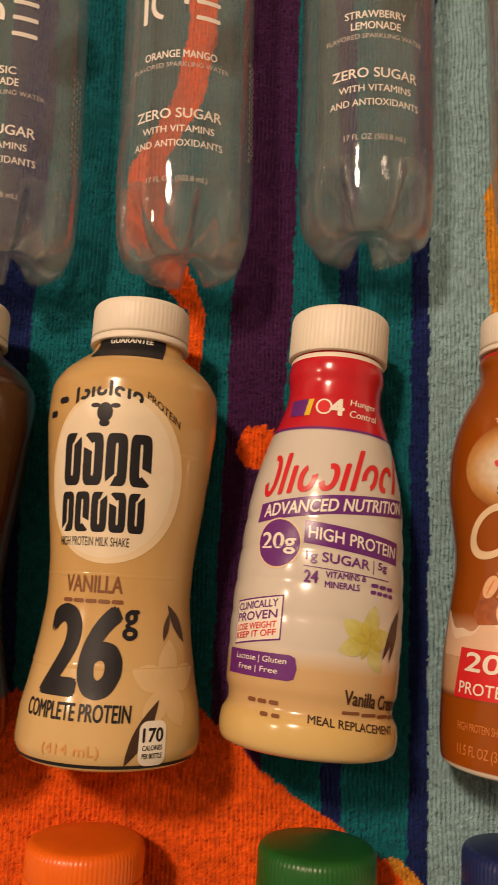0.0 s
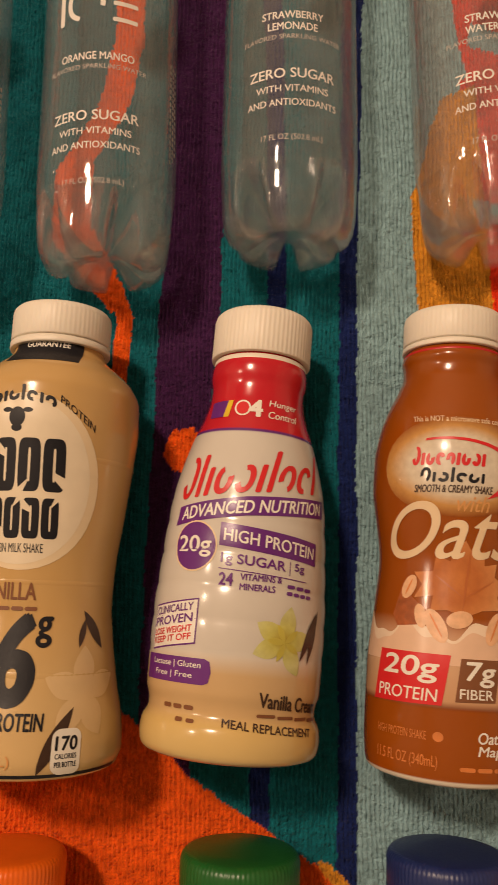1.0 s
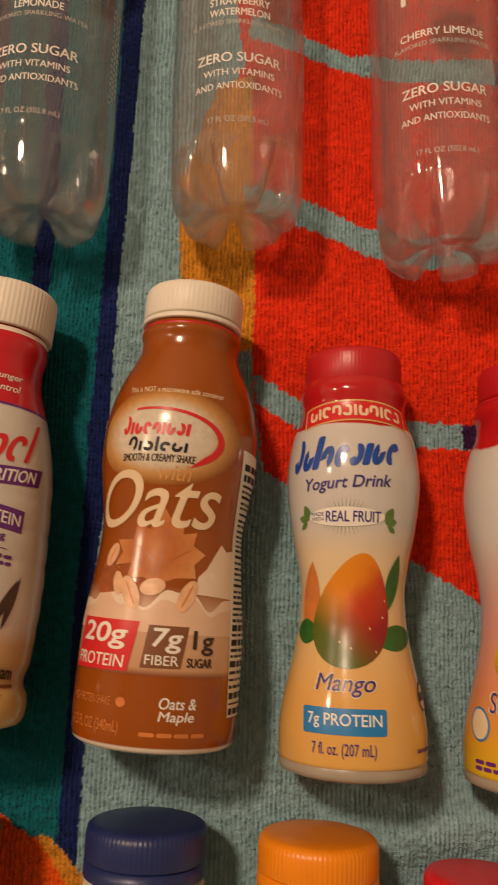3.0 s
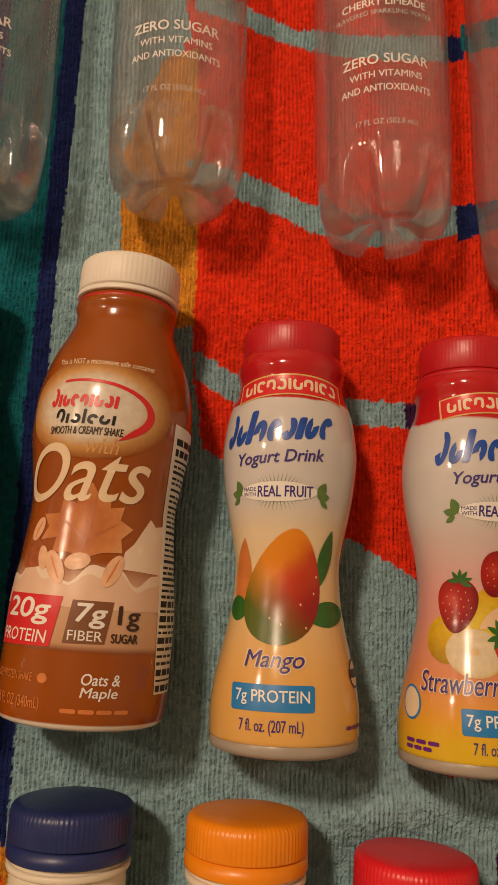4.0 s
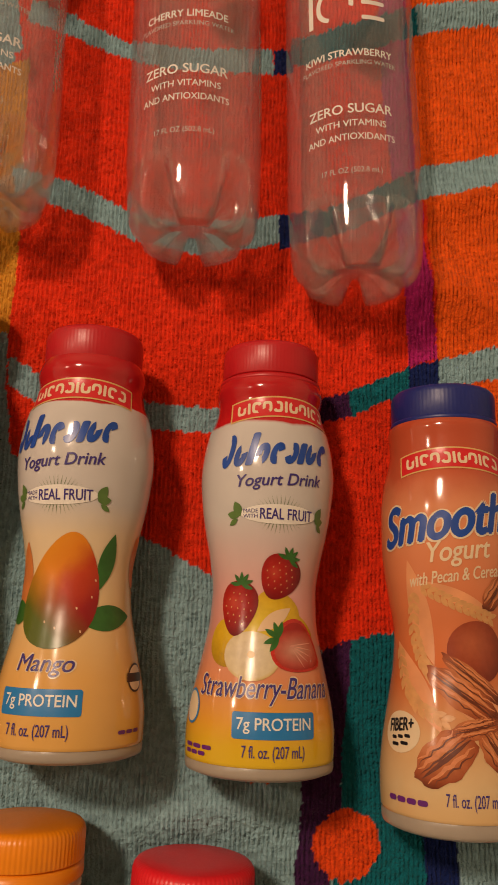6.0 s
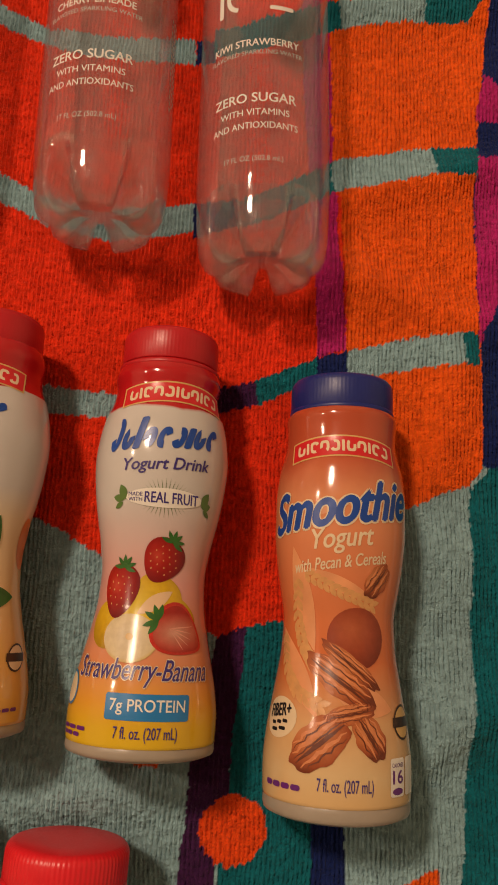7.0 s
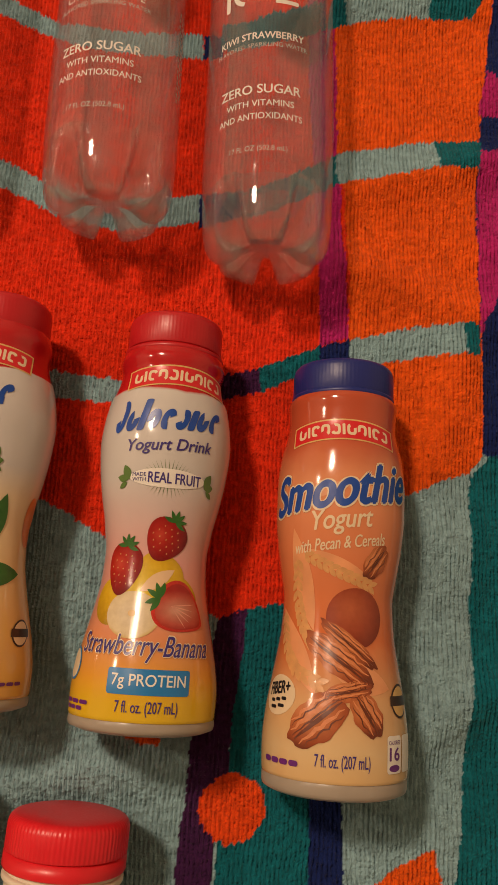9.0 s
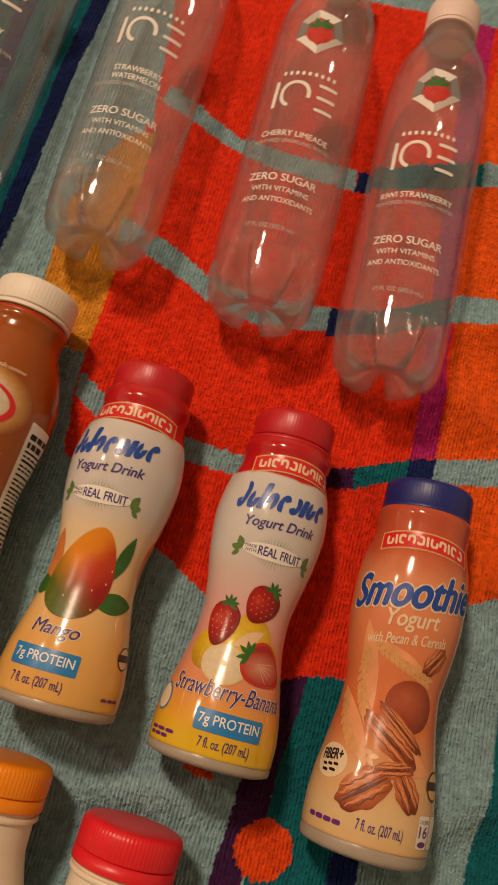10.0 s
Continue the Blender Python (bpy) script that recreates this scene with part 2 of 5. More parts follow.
def mark(u0, v0, u1, v1, kinds, stroke, slant=0.0, slope=0.0, arc=0.0, square=2.2, low=0.66, gap=48):
    """A brand mark as a plain row of open arcs (N, W, S, E say where each opens) and bars (I); small letters are low ones."""
    opens = {"n": 62, "w": 152, "s": 242, "e": 332}
    wide = [0.5 if k in "Ii" else 1.0 for k in kinds]
    mid, out, u = (u0 + u1) / 2, [], u0
    for k, part_of in zip(kinds, wide):
        w = (u1 - u0) * part_of / sum(wide)
        top = v1 if k.isupper() else v0 + (v1 - v0) * low
        c = u + w / 2
        if k in "Ii":
            out.append(rounded(c - stroke / 2, v0, c + stroke / 2, top, stroke * 0.3, 3))
        else:
            out += hook(c, (v0 + top) / 2, w * 0.45, (top - v0) / 2, stroke, opens[k.lower()], gap, square)
        u += w
    return [[(x + slant * (y - v0), y + slope * (x - mid) - arc * (x - mid) ** 2) for x, y in p] for p in out]


def band(v0, v1, u0, u1, arc=0.0, n=16):
    """A strip round the wall, bowed by arc."""
    us = [u0 + (u1 - u0) * i / n for i in range(n + 1)]
    mid = (u0 + u1) / 2
    return [(u, v0 - arc * (u - mid) ** 2) for u in us] + [(u, v1 - arc * (u - mid) ** 2) for u in us[::-1]]


# ---- the room ----
carpet = plain("carpet_pile", (0.25, 0.2, 0.16), 0.95, 0.1, 0.3, 60.0, 0.002)
paint = plain("wall_paint", (0.72, 0.66, 0.56), 0.8, 0.3, 0.04, 8.0, 0.0004)
white_paint = plain("ceiling_paint", (0.8, 0.78, 0.74), 0.9, 0.2, 0.03, 8.0, 0.0004)


def slab(name, lo, hi, material, label, category):
    bm = bmesh.new()
    bmesh.ops.create_cube(bm, size=1.0)
    for w in bm.verts:
        w.co = [lo[i] + (hi[i] - lo[i]) * (w.co[i] + 0.5) for i in range(3)]
    return tagged(part(name, bm, material, None, smooth=False), label, category, kind="structure")


# unseen floor, walls and ceiling, added to close the room and bounce light
slab("floor", (-2.0, -2.0, -0.06), (2.0, 2.0, -0.012), carpet, "plain brown carpeted floor under the towel", "floor")
slab("wall_north", (-2.0, 2.0, -0.06), (2.0, 2.1, 2.4), paint, "plain cream painted wall, unseen, added to bounce light", "wall")
slab("wall_south", (-2.0, -2.1, -0.06), (2.0, -2.0, 2.4), paint, "plain cream painted wall, unseen, added to bounce light", "wall")
slab("wall_east", (2.0, -2.1, -0.06), (2.1, 2.1, 2.4), paint, "plain cream painted wall, unseen, added to bounce light", "wall")
slab("wall_west", (-2.1, -2.1, -0.06), (-2.0, 2.1, 2.4), paint, "plain cream painted wall, unseen, added to bounce light", "wall")
slab("ceiling", (-2.1, -2.1, 2.4), (2.1, 2.1, 2.5), white_paint, "plain white ceiling, unseen, added to bounce light", "ceiling")

# ---- the towel ----
DYE = {"ltblue": (0.31, 0.50, 0.55), "teal": (0.005, 0.16, 0.20), "navy": (0.009, 0.022, 0.13), "purple": (0.06, 0.013, 0.075),
       "orange": (0.98, 0.130, 0.008), "red": (0.92, 0.042, 0.008), "coral": (0.92, 0.085, 0.008), "yellow": (0.78, 0.33, 0.03), "magenta": (0.55, 0.02, 0.19)}
X0, X1, Y0, Y1 = -0.50, 0.78, -0.52, 0.50
# fine rows where the bottles lie, coarse ones towards the hems
along_x = np.concatenate((np.linspace(X0, -0.155, 60)[:-1], np.linspace(-0.155, 0.505, 1040), np.linspace(0.505, X1, 50)[1:]))
along_y = np.concatenate((np.linspace(Y0, -0.275, 50)[:-1], np.linspace(-0.275, 0.365, 860), np.linspace(0.365, Y1, 30)[1:]))
NX, NY = len(along_x), len(along_y)
gx, gy = np.meshgrid(along_x, along_y)
rng = np.random.default_rng(4)


def value_noise(x, y, size):
    """Smooth noise of about that grain size, 0 to 1."""
    lat = rng.random((512, 512))
    a, b = x / size + 200, y / size + 200
    i, j = np.floor(a).astype(int), np.floor(b).astype(int)
    fx, fy = a - i, b - j
    fx, fy = fx * fx * (3 - 2 * fx), fy * fy * (3 - 2 * fy)
    g = lambda p, q: lat[(j + q) % 512, (i + p) % 512]
    return (g(0, 0) * (1 - fx) + g(1, 0) * fx) * (1 - fy) + (g(0, 1) * (1 - fx) + g(1, 1) * fx) * fy


# the loops blur each edge of the pattern by about a loop's width
sx = gx + (value_noise(gx, gy, 0.0016) - 0.5) * 0.0011 + (value_noise(gx, gy, 0.012) - 0.5) * 0.0016
sy = gy + (value_noise(gx, gy, 0.0016) - 0.5) * 0.0022 + (value_noise(gx, gy, 0.012) - 0.5) * 0.0016
weave = np.empty((NY, NX, 4))
weave[:] = (*DYE["ltblue"], 1)


def area(dye, *corners):
    """Dye all loops inside an outline."""
    inside = np.zeros(sx.shape, bool)
    for (xa, ya), (xb, yb) in zip(corners, corners[1:] + corners[:1]):
        if ya != yb:
            inside ^= ((ya > sy) != (yb > sy)) & (sx < (xb - xa) * (sy - ya) / (yb - ya) + xa)
    weave[inside] = (*DYE[dye], 1)


def dot(dye, x, y, r):
    weave[(sx - x) ** 2 + (sy - y) ** 2 < r * r] = (*DYE[dye], 1)


area("teal", (-0.284, 0.355), (0.095, 0.367), (0.088, 0.062), (0.084, -0.173), (0.083, -0.237), (-0.162, -0.238))
area("navy", (0.085, 0.366), (0.097, 0.367), (0.088, 0.062), (0.085, -0.173), (0.086, -0.237), (0.077, -0.237), (0.077, -0.173), (0.080, 0.062))
area("navy", (0.041, 0.365), (0.052, 0.365), (0.056, 0.081), (0.050, -0.139), (0.053, -0.237), (0.046, -0.237), (0.042, -0.139), (0.048, 0.081))
area("purple", (-0.000, 0.327), (0.027, 0.327), (0.026, 0.074), (0.018, -0.132), (0.018, -0.238), (-0.003, -0.239), (-0.004, -0.132), (-0.001, 0.074))
area("navy", (-0.114, 0.325), (-0.100, 0.325), (-0.091, 0.163), (-0.093, 0.071), (-0.094, 0.022), (-0.087, -0.123), (-0.106, -0.123), (-0.110, 0.022), (-0.112, 0.070), (-0.115, 0.162))
area("orange", (-0.029, 0.292), (-0.014, 0.292), (-0.014, 0.208), (-0.018, 0.174), (-0.035, 0.141), (-0.035, 0.107), (-0.019, 0.079), (-0.014, 0.063), (-0.015, 0.031), (-0.022, 0.028), (-0.022, 0.063), (-0.036, 0.079), (-0.052, 0.098), (-0.053, 0.135), (-0.035, 0.168), (-0.028, 0.208))
area("yellow", (0.070, -0.163), (0.080, -0.170), (0.098, -0.188), (0.109, -0.236), (0.088, -0.237), (0.069, -0.187))
area("orange", (-0.179, -0.106), (-0.013, -0.105), (0.004, -0.119), (0.018, -0.133), (0.051, -0.154), (0.069, -0.166), (0.087, -0.188), (0.099, -0.237), (-0.160, -0.242))
dot("orange", 0.013, 0.001, 0.0100)
area("red", (0.139, 0.185), (0.166, 0.199), (0.193, 0.193), (0.265, 0.182), (0.304, 0.184), (0.293, -0.068), (0.249, -0.066), (0.221, -0.054), (0.192, -0.042), (0.155, -0.015), (0.150, 0.022), (0.148, 0.086), (0.142, 0.143))
area("red", (0.128, 0.300), (0.344, 0.329), (0.343, 0.035), (0.331, 0.025), (0.333, -0.048), (0.319, -0.088), (0.301, -0.091), (0.289, -0.095), (0.239, -0.063), (0.214, -0.049), (0.169, -0.030))
area("yellow", (0.114, 0.123), (0.114, 0.096), (0.117, 0.039), (0.150, 0.039), (0.149, 0.096), (0.148, 0.128), (0.147, 0.182), (0.130, 0.175))
area("orange", (0.334, 0.328), (0.421, 0.340), (0.414, 0.206), (0.406, 0.126), (0.405, 0.042), (0.407, -0.016), (0.400, -0.025), (0.368, -0.038), (0.343, -0.049), (0.328, -0.043), (0.331, 0.025), (0.343, 0.035), (0.341, 0.089), (0.333, 0.151))
area("navy", (0.418, 0.340), (0.569, 0.360), (0.527, -0.038), (0.413, -0.018), (0.407, -0.016), (0.405, 0.042), (0.406, 0.126), (0.414, 0.206))
area("magenta", (0.413, 0.188), (0.423, 0.179), (0.458, 0.169), (0.457, 0.163), (0.408, 0.161))
area("magenta", (0.407, 0.140), (0.421, 0.140), (0.457, 0.149), (0.454, 0.099), (0.419, 0.069), (0.405, 0.040))
area("magenta", (0.312, 0.325), (0.328, 0.327), (0.336, 0.119), (0.343, 0.035), (0.330, 0.031), (0.324, 0.118))
area("ltblue", (0.142, 0.124), (0.171, 0.115), (0.197, 0.102), (0.226, 0.098), (0.271, 0.104), (0.273, 0.090), (0.231, 0.083), (0.200, 0.088), (0.168, 0.102), (0.145, 0.109))
area("navy", (0.269, 0.104), (0.290, 0.108), (0.292, 0.094), (0.270, 0.087))
area("teal", (0.290, 0.108), (0.335, 0.131), (0.338, 0.114), (0.292, 0.094))
area("ltblue", (0.335, 0.131), (0.385, 0.143), (0.386, 0.125), (0.341, 0.114), (0.336, 0.113))
area("teal", (0.385, 0.143), (0.408, 0.147), (0.407, 0.129), (0.386, 0.125))
area("ltblue", (0.150, 0.028), (0.172, 0.016), (0.217, 0.009), (0.259, 0.008), (0.259, -0.003), (0.217, -0.004), (0.172, 0.002), (0.152, 0.015))
area("purple", (0.244, 0.008), (0.280, 0.012), (0.301, 0.017), (0.303, 0.006), (0.283, 0.002), (0.245, -0.003))
area("teal", (0.301, 0.017), (0.331, 0.031), (0.331, 0.020), (0.303, 0.006))
area("navy", (0.330, 0.031), (0.343, 0.034), (0.344, 0.021), (0.330, 0.020))
area("ltblue", (0.343, 0.034), (0.369, 0.041), (0.397, 0.046), (0.398, 0.031), (0.369, 0.027), (0.344, 0.021))
area("teal", (0.397, 0.046), (0.405, 0.045), (0.404, 0.030), (0.398, 0.030))
area("ltblue", (0.146, 0.217), (0.171, 0.203), (0.193, 0.193), (0.265, 0.195), (0.266, 0.182), (0.221, 0.181), (0.191, 0.184), (0.160, 0.197), (0.144, 0.204))
area("navy", (0.266, 0.195), (0.277, 0.195), (0.276, 0.183), (0.266, 0.182))
area("teal", (0.274, 0.202), (0.336, 0.220), (0.339, 0.206), (0.276, 0.187))
area("ltblue", (0.336, 0.220), (0.381, 0.228), (0.381, 0.214), (0.339, 0.206))
area("teal", (0.381, 0.228), (0.415, 0.234), (0.404, 0.217), (0.381, 0.214))
area("purple", (0.289, -0.095), (0.301, -0.091), (0.297, -0.144), (0.292, -0.200), (0.290, -0.264), (0.276, -0.264), (0.278, -0.200), (0.281, -0.144))
area("teal", (0.301, -0.091), (0.321, -0.087), (0.331, -0.120), (0.332, -0.199), (0.331, -0.264), (0.291, -0.264), (0.293, -0.200), (0.297, -0.144))
area("navy", (0.331, -0.120), (0.342, -0.120), (0.345, -0.199), (0.346, -0.264), (0.330, -0.264), (0.330, -0.199), (0.331, -0.164))
dot("coral", 0.299, -0.170, 0.0133)
area("orange", (0.253, -0.144), (0.260, -0.142), (0.269, -0.144), (0.268, -0.146), (0.261, -0.147), (0.254, -0.146))
area("orange", (0.354, -0.199), (0.368, -0.188), (0.382, -0.183), (0.389, -0.205), (0.381, -0.235), (0.346, -0.235))
area("teal", (0.410, -0.017), (0.400, -0.027), (0.399, -0.070), (0.398, -0.118), (0.395, -0.163), (0.391, -0.198), (0.388, -0.264), (0.504, -0.263), (0.530, -0.010))
weave[..., :3] *= (0.82 + 0.36 * value_noise(gx, gy, 0.0019))[..., None]

# bottles: where each lies (base x, base y, axis height, turn)
LIE = {"brown_shake": (-0.1145, -0.121, 0.0305, 0.6), "vanilla_shake": (-0.0399, -0.1219, 0.0305, 1.15), "diet_shake": (0.0343, -0.1170, 0.0315, 4.05),
       "oat_shake": (0.1153, -0.1230, 0.0266, 3.0), "mango_drink": (0.1902, -0.1322, 0.0238, 0.33),
       "strawberry_drink": (0.2613, -0.1372, 0.0238, 0.98), "pecan_drink": (0.3355, -0.1560, 0.0240, 0.32)}
CLEAR = [(-0.097, 0.071, -1.5), (-0.0215, 0.071, -1.0), (0.056, 0.082, 0.3), (0.1405, 0.084, -0.8), (0.2295, 0.072, -0.8), (0.3005, 0.056, -1.1)]
ROW3 = [(-0.0465, -0.153, 1.0), (0.0395, -0.1515, 1.0), (0.1150, -0.1505, 1.0), (0.1775, -0.154, 1.0), (0.2385, -0.167, 2.5)]

rumple = np.clip((gx - 0.30) / 0.06, 0, 1)
height = (value_noise(gx, gy, 0.09) - 0.5) * 0.006 + (value_noise(gx, gy, 0.03) - 0.5) * (0.0022 + 0.0042 * rumple)


def dent(x, y, turn, length, wide, deep):
    a = radians(turn)
    ax, ay = math.sin(a), math.cos(a)
    v = np.clip((gx - x) * ax + (gy - y) * ay, 0, length)
    d2 = (gx - x - v * ax) ** 2 + (gy - y - v * ay) ** 2
    global height
    k = np.exp(-d2 / wide**2)
    height = height * (1 - k) - deep * k


for bx, by, bz, turn in LIE.values():
    dent(bx, by, turn, 0.15, 0.02, 0.0045)
for bx, by, turn in CLEAR:
    dent(bx, by, turn, 0.2, 0.02, 0.0035)
for bx, by, turn in ROW3:
    dent(bx, by - 0.15, turn, 0.13, 0.02, 0.0035)
# terry loops in upright rows
px, py = 0.00185, 0.0018
lx = gx / px + 1.3 * (value_noise(gx, gy, 0.025) - 0.5) + 0.4 * (value_noise(gx, gy, 0.006) - 0.5)
ci = np.floor(lx).astype(int)
shift, tall = rng.random(2048), rng.random((2048, 2048))
ly = gy / py + shift[ci % 2048] + 0.8 * (value_noise(gx, gy, 0.006) - 0.5)
cj = np.floor(ly).astype(int)
loop = np.sin(np.pi * (lx - ci)) ** 0.6 * (0.5 + 0.5 * np.sin(np.pi * (ly - cj)) ** 0.6)
for xa, ya, xb, yb, tall_mm, wide in ((0.342, 0.112, 0.42, 0.138, 4.0, 0.011), (0.335, 0.072, 0.415, 0.048, 4.0, 0.012), (0.19, -0.168, 0.285, -0.150, 3.5, 0.010),
                                     (0.36, -0.150, 0.41, -0.120, 3.5, 0.010), (0.30, 0.215, 0.43, 0.235, 4.0, 0.014), (0.385, -0.02, 0.40, 0.03, 3.0, 0.010)):
    t = np.clip(((gx - xa) * (xb - xa) + (gy - ya) * (yb - ya)) / ((xb - xa) ** 2 + (yb - ya) ** 2), 0, 1)
    height += 1.4 * tall_mm / 1000 * np.exp(-((gx - xa - t * (xb - xa)) ** 2 + (gy - ya - t * (yb - ya)) ** 2) / wide**2)
loop = np.where((gx > -0.155) & (gx < 0.505) & (gy > -0.275) & (gy < 0.365), loop, 0.6)
height += 0.0029 * loop * (0.7 + 0.4 * tall[cj % 2048, ci % 2048]) - 0.0010
edge = np.minimum(np.minimum(gx - X0, X1 - gx), np.minimum(gy - Y0, Y1 - gy))
height = np.where(edge < 0.004, -0.012 + (height + 0.012) * np.clip(edge / 0.004, 0, 1), height)

towel_mesh = bpy.data.meshes.new("beach_towel")
idx = np.arange(NX * NY).reshape(NY, NX)
quads = np.stack((idx[:-1, :-1], idx[:-1, 1:], idx[1:, 1:], idx[1:, :-1]), -1).reshape(-1, 4)
towel_mesh.vertices.add(NX * NY)
towel_mesh.vertices.foreach_set("co", np.stack((gx, gy, height), -1).astype(np.float32).ravel())
towel_mesh.loops.add(quads.size)
towel_mesh.loops.foreach_set("vertex_index", quads.ravel().astype(np.int32))
towel_mesh.polygons.add(len(quads))
towel_mesh.polygons.foreach_set("loop_start", np.arange(0, quads.size, 4, dtype=np.int32))
towel_mesh.update(calc_edges=True)
towel_mesh.shade_smooth()
pile = towel_mesh.attributes.new("weave", "FLOAT_COLOR", "POINT")
pile.data.foreach_set("color", weave.astype(np.float32).ravel())
towel_mesh.materials.append(terry())
towel = tagged(new("beach_towel", towel_mesh), "thick terry beach towel with bright orange, teal, red and purple pattern", "towel")

# ---- inks and plastics ----
WHITE = plain("white_ink", (0.8, 0.77, 0.7), 0.3)
BLACK = plain("black_ink", (0.010, 0.010, 0.015), 0.42, 0.3)
PURPLE = plain("purple_ink", (0.13, 0.02, 0.2), 0.3)
RED = plain("red_ink", (0.62, 0.02, 0.025), 0.3)
BLUE = plain("blue_ink", (0.012, 0.065, 0.34), 0.3, vary=0.3, scale=140.0)
INDIGO = plain("indigo_ink", (0.05, 0.032, 0.2), 0.3)
SPRIG = plain("sprig_green_ink", (0.10, 0.19, 0.045), 0.3, vary=0.3, scale=300.0)
SKY = plain("sky_blue_ink", (0.02, 0.2, 0.5), 0.3)
BROWN = plain("brown_ink", (0.2, 0.075, 0.03), 0.35)
DARKBROWN = plain("dark_brown_ink", (0.045, 0.02, 0.012), 0.35)
CREAM = plain("cream_ink", (0.75, 0.58, 0.38), 0.3)
GREEN = plain("leaf_green_ink", (0.03, 0.13, 0.02), 0.3, vary=0.35, scale=300.0)
YELLOW = plain("yellow_ink", (0.72, 0.5, 0.03), 0.3, vary=0.2, scale=200.0)
GOLD = plain("gold_ink", (0.65, 0.42, 0.15), 0.3)
BERRY = plain("berry_red_ink", (0.5, 0.03, 0.02), 0.25, vary=0.45, scale=300.0)
BERRYIN = plain("berry_flesh_ink", (0.66, 0.28, 0.2), 0.3, vary=0.35, scale=350.0)
PECAN = plain("pecan_ink", (0.33, 0.09, 0.028), 0.3, vary=0.5, scale=420.0)
PECANDARK = plain("pecan_shadow_ink", (0.13, 0.03, 0.012), 0.3, vary=0.4, scale=420.0)
MAPLE = plain("maple_ink", (0.62, 0.2, 0.05), 0.3, vary=0.3, scale=160.0)
OAT = plain("oat_ink", (0.72, 0.42, 0.24), 0.3, vary=0.25, scale=400.0)
MILK = plain("milk_ink", (0.70, 0.47, 0.33), 0.3, vary=0.1, scale=120.0)
WARM = plain("warm_glow_ink", (0.62, 0.30, 0.1), 0.3)
WARM2 = plain("pale_glow_ink", (0.72, 0.5, 0.3), 0.3)
PALE = plain("pale_cream_ink", (0.74, 0.6, 0.4), 0.3)
CAPWHITE = plain("white_cap_plastic", (0.78, 0.72, 0.62), 0.42, 0.4, 0.05, 40.0, sss=0.1)
CAPRED = plain("red_cap_plastic", (0.5, 0.012, 0.018), 0.35, 0.5, 0.12)
CAPBLUE = plain("blue_cap_plastic", (0.012, 0.022, 0.17), 0.38, 0.5, 0.12)
CLOUDY = plain("cloudy_bottle_plastic", (0.36, 0.31, 0.25), 0.3, 0.5, 0.14, 90.0, sss=0.2)
CLEARWALL = clear_plastic("clear_bottle_plastic", (0.985, 0.985, 0.985), 0.042)
TRANSWHITE = plain("white_bottle_print", (0.74, 0.70, 0.65), 0.5)
GREYPRINT = plain("dark_grey_bottle_print", (0.2, 0.19, 0.18), 0.4)
FAINT = plain("grey_bottle_print", (0.47, 0.43, 0.39), 0.5)


def fruit_skin(name, stops, turn, span, shift, second, turn2, span2, shift2):
    """A fruit's printed blush: colours across the picture in one slanting direction."""
    m, nt, b = base_mat(name, 0.28)
    tc = nt.nodes.new("ShaderNodeTexCoord")
    sep = nt.nodes.new("ShaderNodeSeparateXYZ")
    nt.links.new(tc.outputs["Object"], sep.inputs[0])
    n1 = node(nt, "ShaderNodeTexNoise", Scale=120.0, Detail=3.0)
    nt.links.new(tc.outputs["Object"], n1.inputs["Vector"])
    def slant(turn, span, shift):
        total = None
        for sock, k in ((sep.outputs["X"], math.cos(radians(turn)) / span), (sep.outputs["Y"], math.sin(radians(turn)) / span), (n1.outputs["Fac"], 0.18)):
            mad = nt.nodes.new("ShaderNodeMath")
            mad.operation = "MULTIPLY_ADD"
            nt.links.new(sock, mad.inputs[0])
            mad.inputs[1].default_value = k
            if total is None:
                mad.inputs[2].default_value = shift
            else:
                nt.links.new(total, mad.inputs[2])
            total = mad.outputs[0]
        return total

    ramp = nt.nodes.new("ShaderNodeValToRGB")
    el = ramp.color_ramp.elements
    while len(el) < len(stops):
        el.new(0.5)
    for e, (at, c) in zip(el, stops):
        e.position, e.color = at, rgb(c)
    nt.links.new(slant(turn, span, shift), ramp.inputs[0])
    mr = node(nt, "ShaderNodeMapRange")
    nt.links.new(slant(turn2, span2, shift2), mr.inputs["Value"])
    nt.links.new(mixcolor(nt, "MIX", mr.outputs[0], ramp.outputs[0], rgb(second)), b.inputs["Base Color"])
    return m


def radial_ink(name, cx, cy, rx, ry, stops):
    """A printed glow that fades from its middle outwards."""
    m, nt, b = base_mat(name, 0.19)
    tc = nt.nodes.new("ShaderNodeTexCoord")
    mp = nt.nodes.new("ShaderNodeMapping")
    mp.inputs["Location"].default_value = (-cx / rx, -cy / ry, 0)
    mp.inputs["Scale"].default_value = (1 / rx, 1 / ry, 0)
    nt.links.new(tc.outputs["Object"], mp.inputs["Vector"])
    ln = nt.nodes.new("ShaderNodeVectorMath")
    ln.operation = "LENGTH"
    nt.links.new(mp.outputs[0], ln.inputs[0])
    ramp = nt.nodes.new("ShaderNodeValToRGB")
    el = ramp.color_ramp.elements
    while len(el) < len(stops):
        el.new(0.5)
    for e, (at, c) in zip(el, stops):
        e.position, e.color = at, rgb(c)
    nt.links.new(ln.outputs["Value"], ramp.inputs[0])
    n1 = node(nt, "ShaderNodeTexNoise", Scale=420.0, Detail=3.0)
    nt.links.new(tc.outputs["Object"], n1.inputs["Vector"])
    nt.links.new(mixcolor(nt, "MULTIPLY", n1.outputs["Fac"], ramp.outputs[0], (0.72, 0.68, 0.66, 1)), b.inputs["Base Color"])
    return m


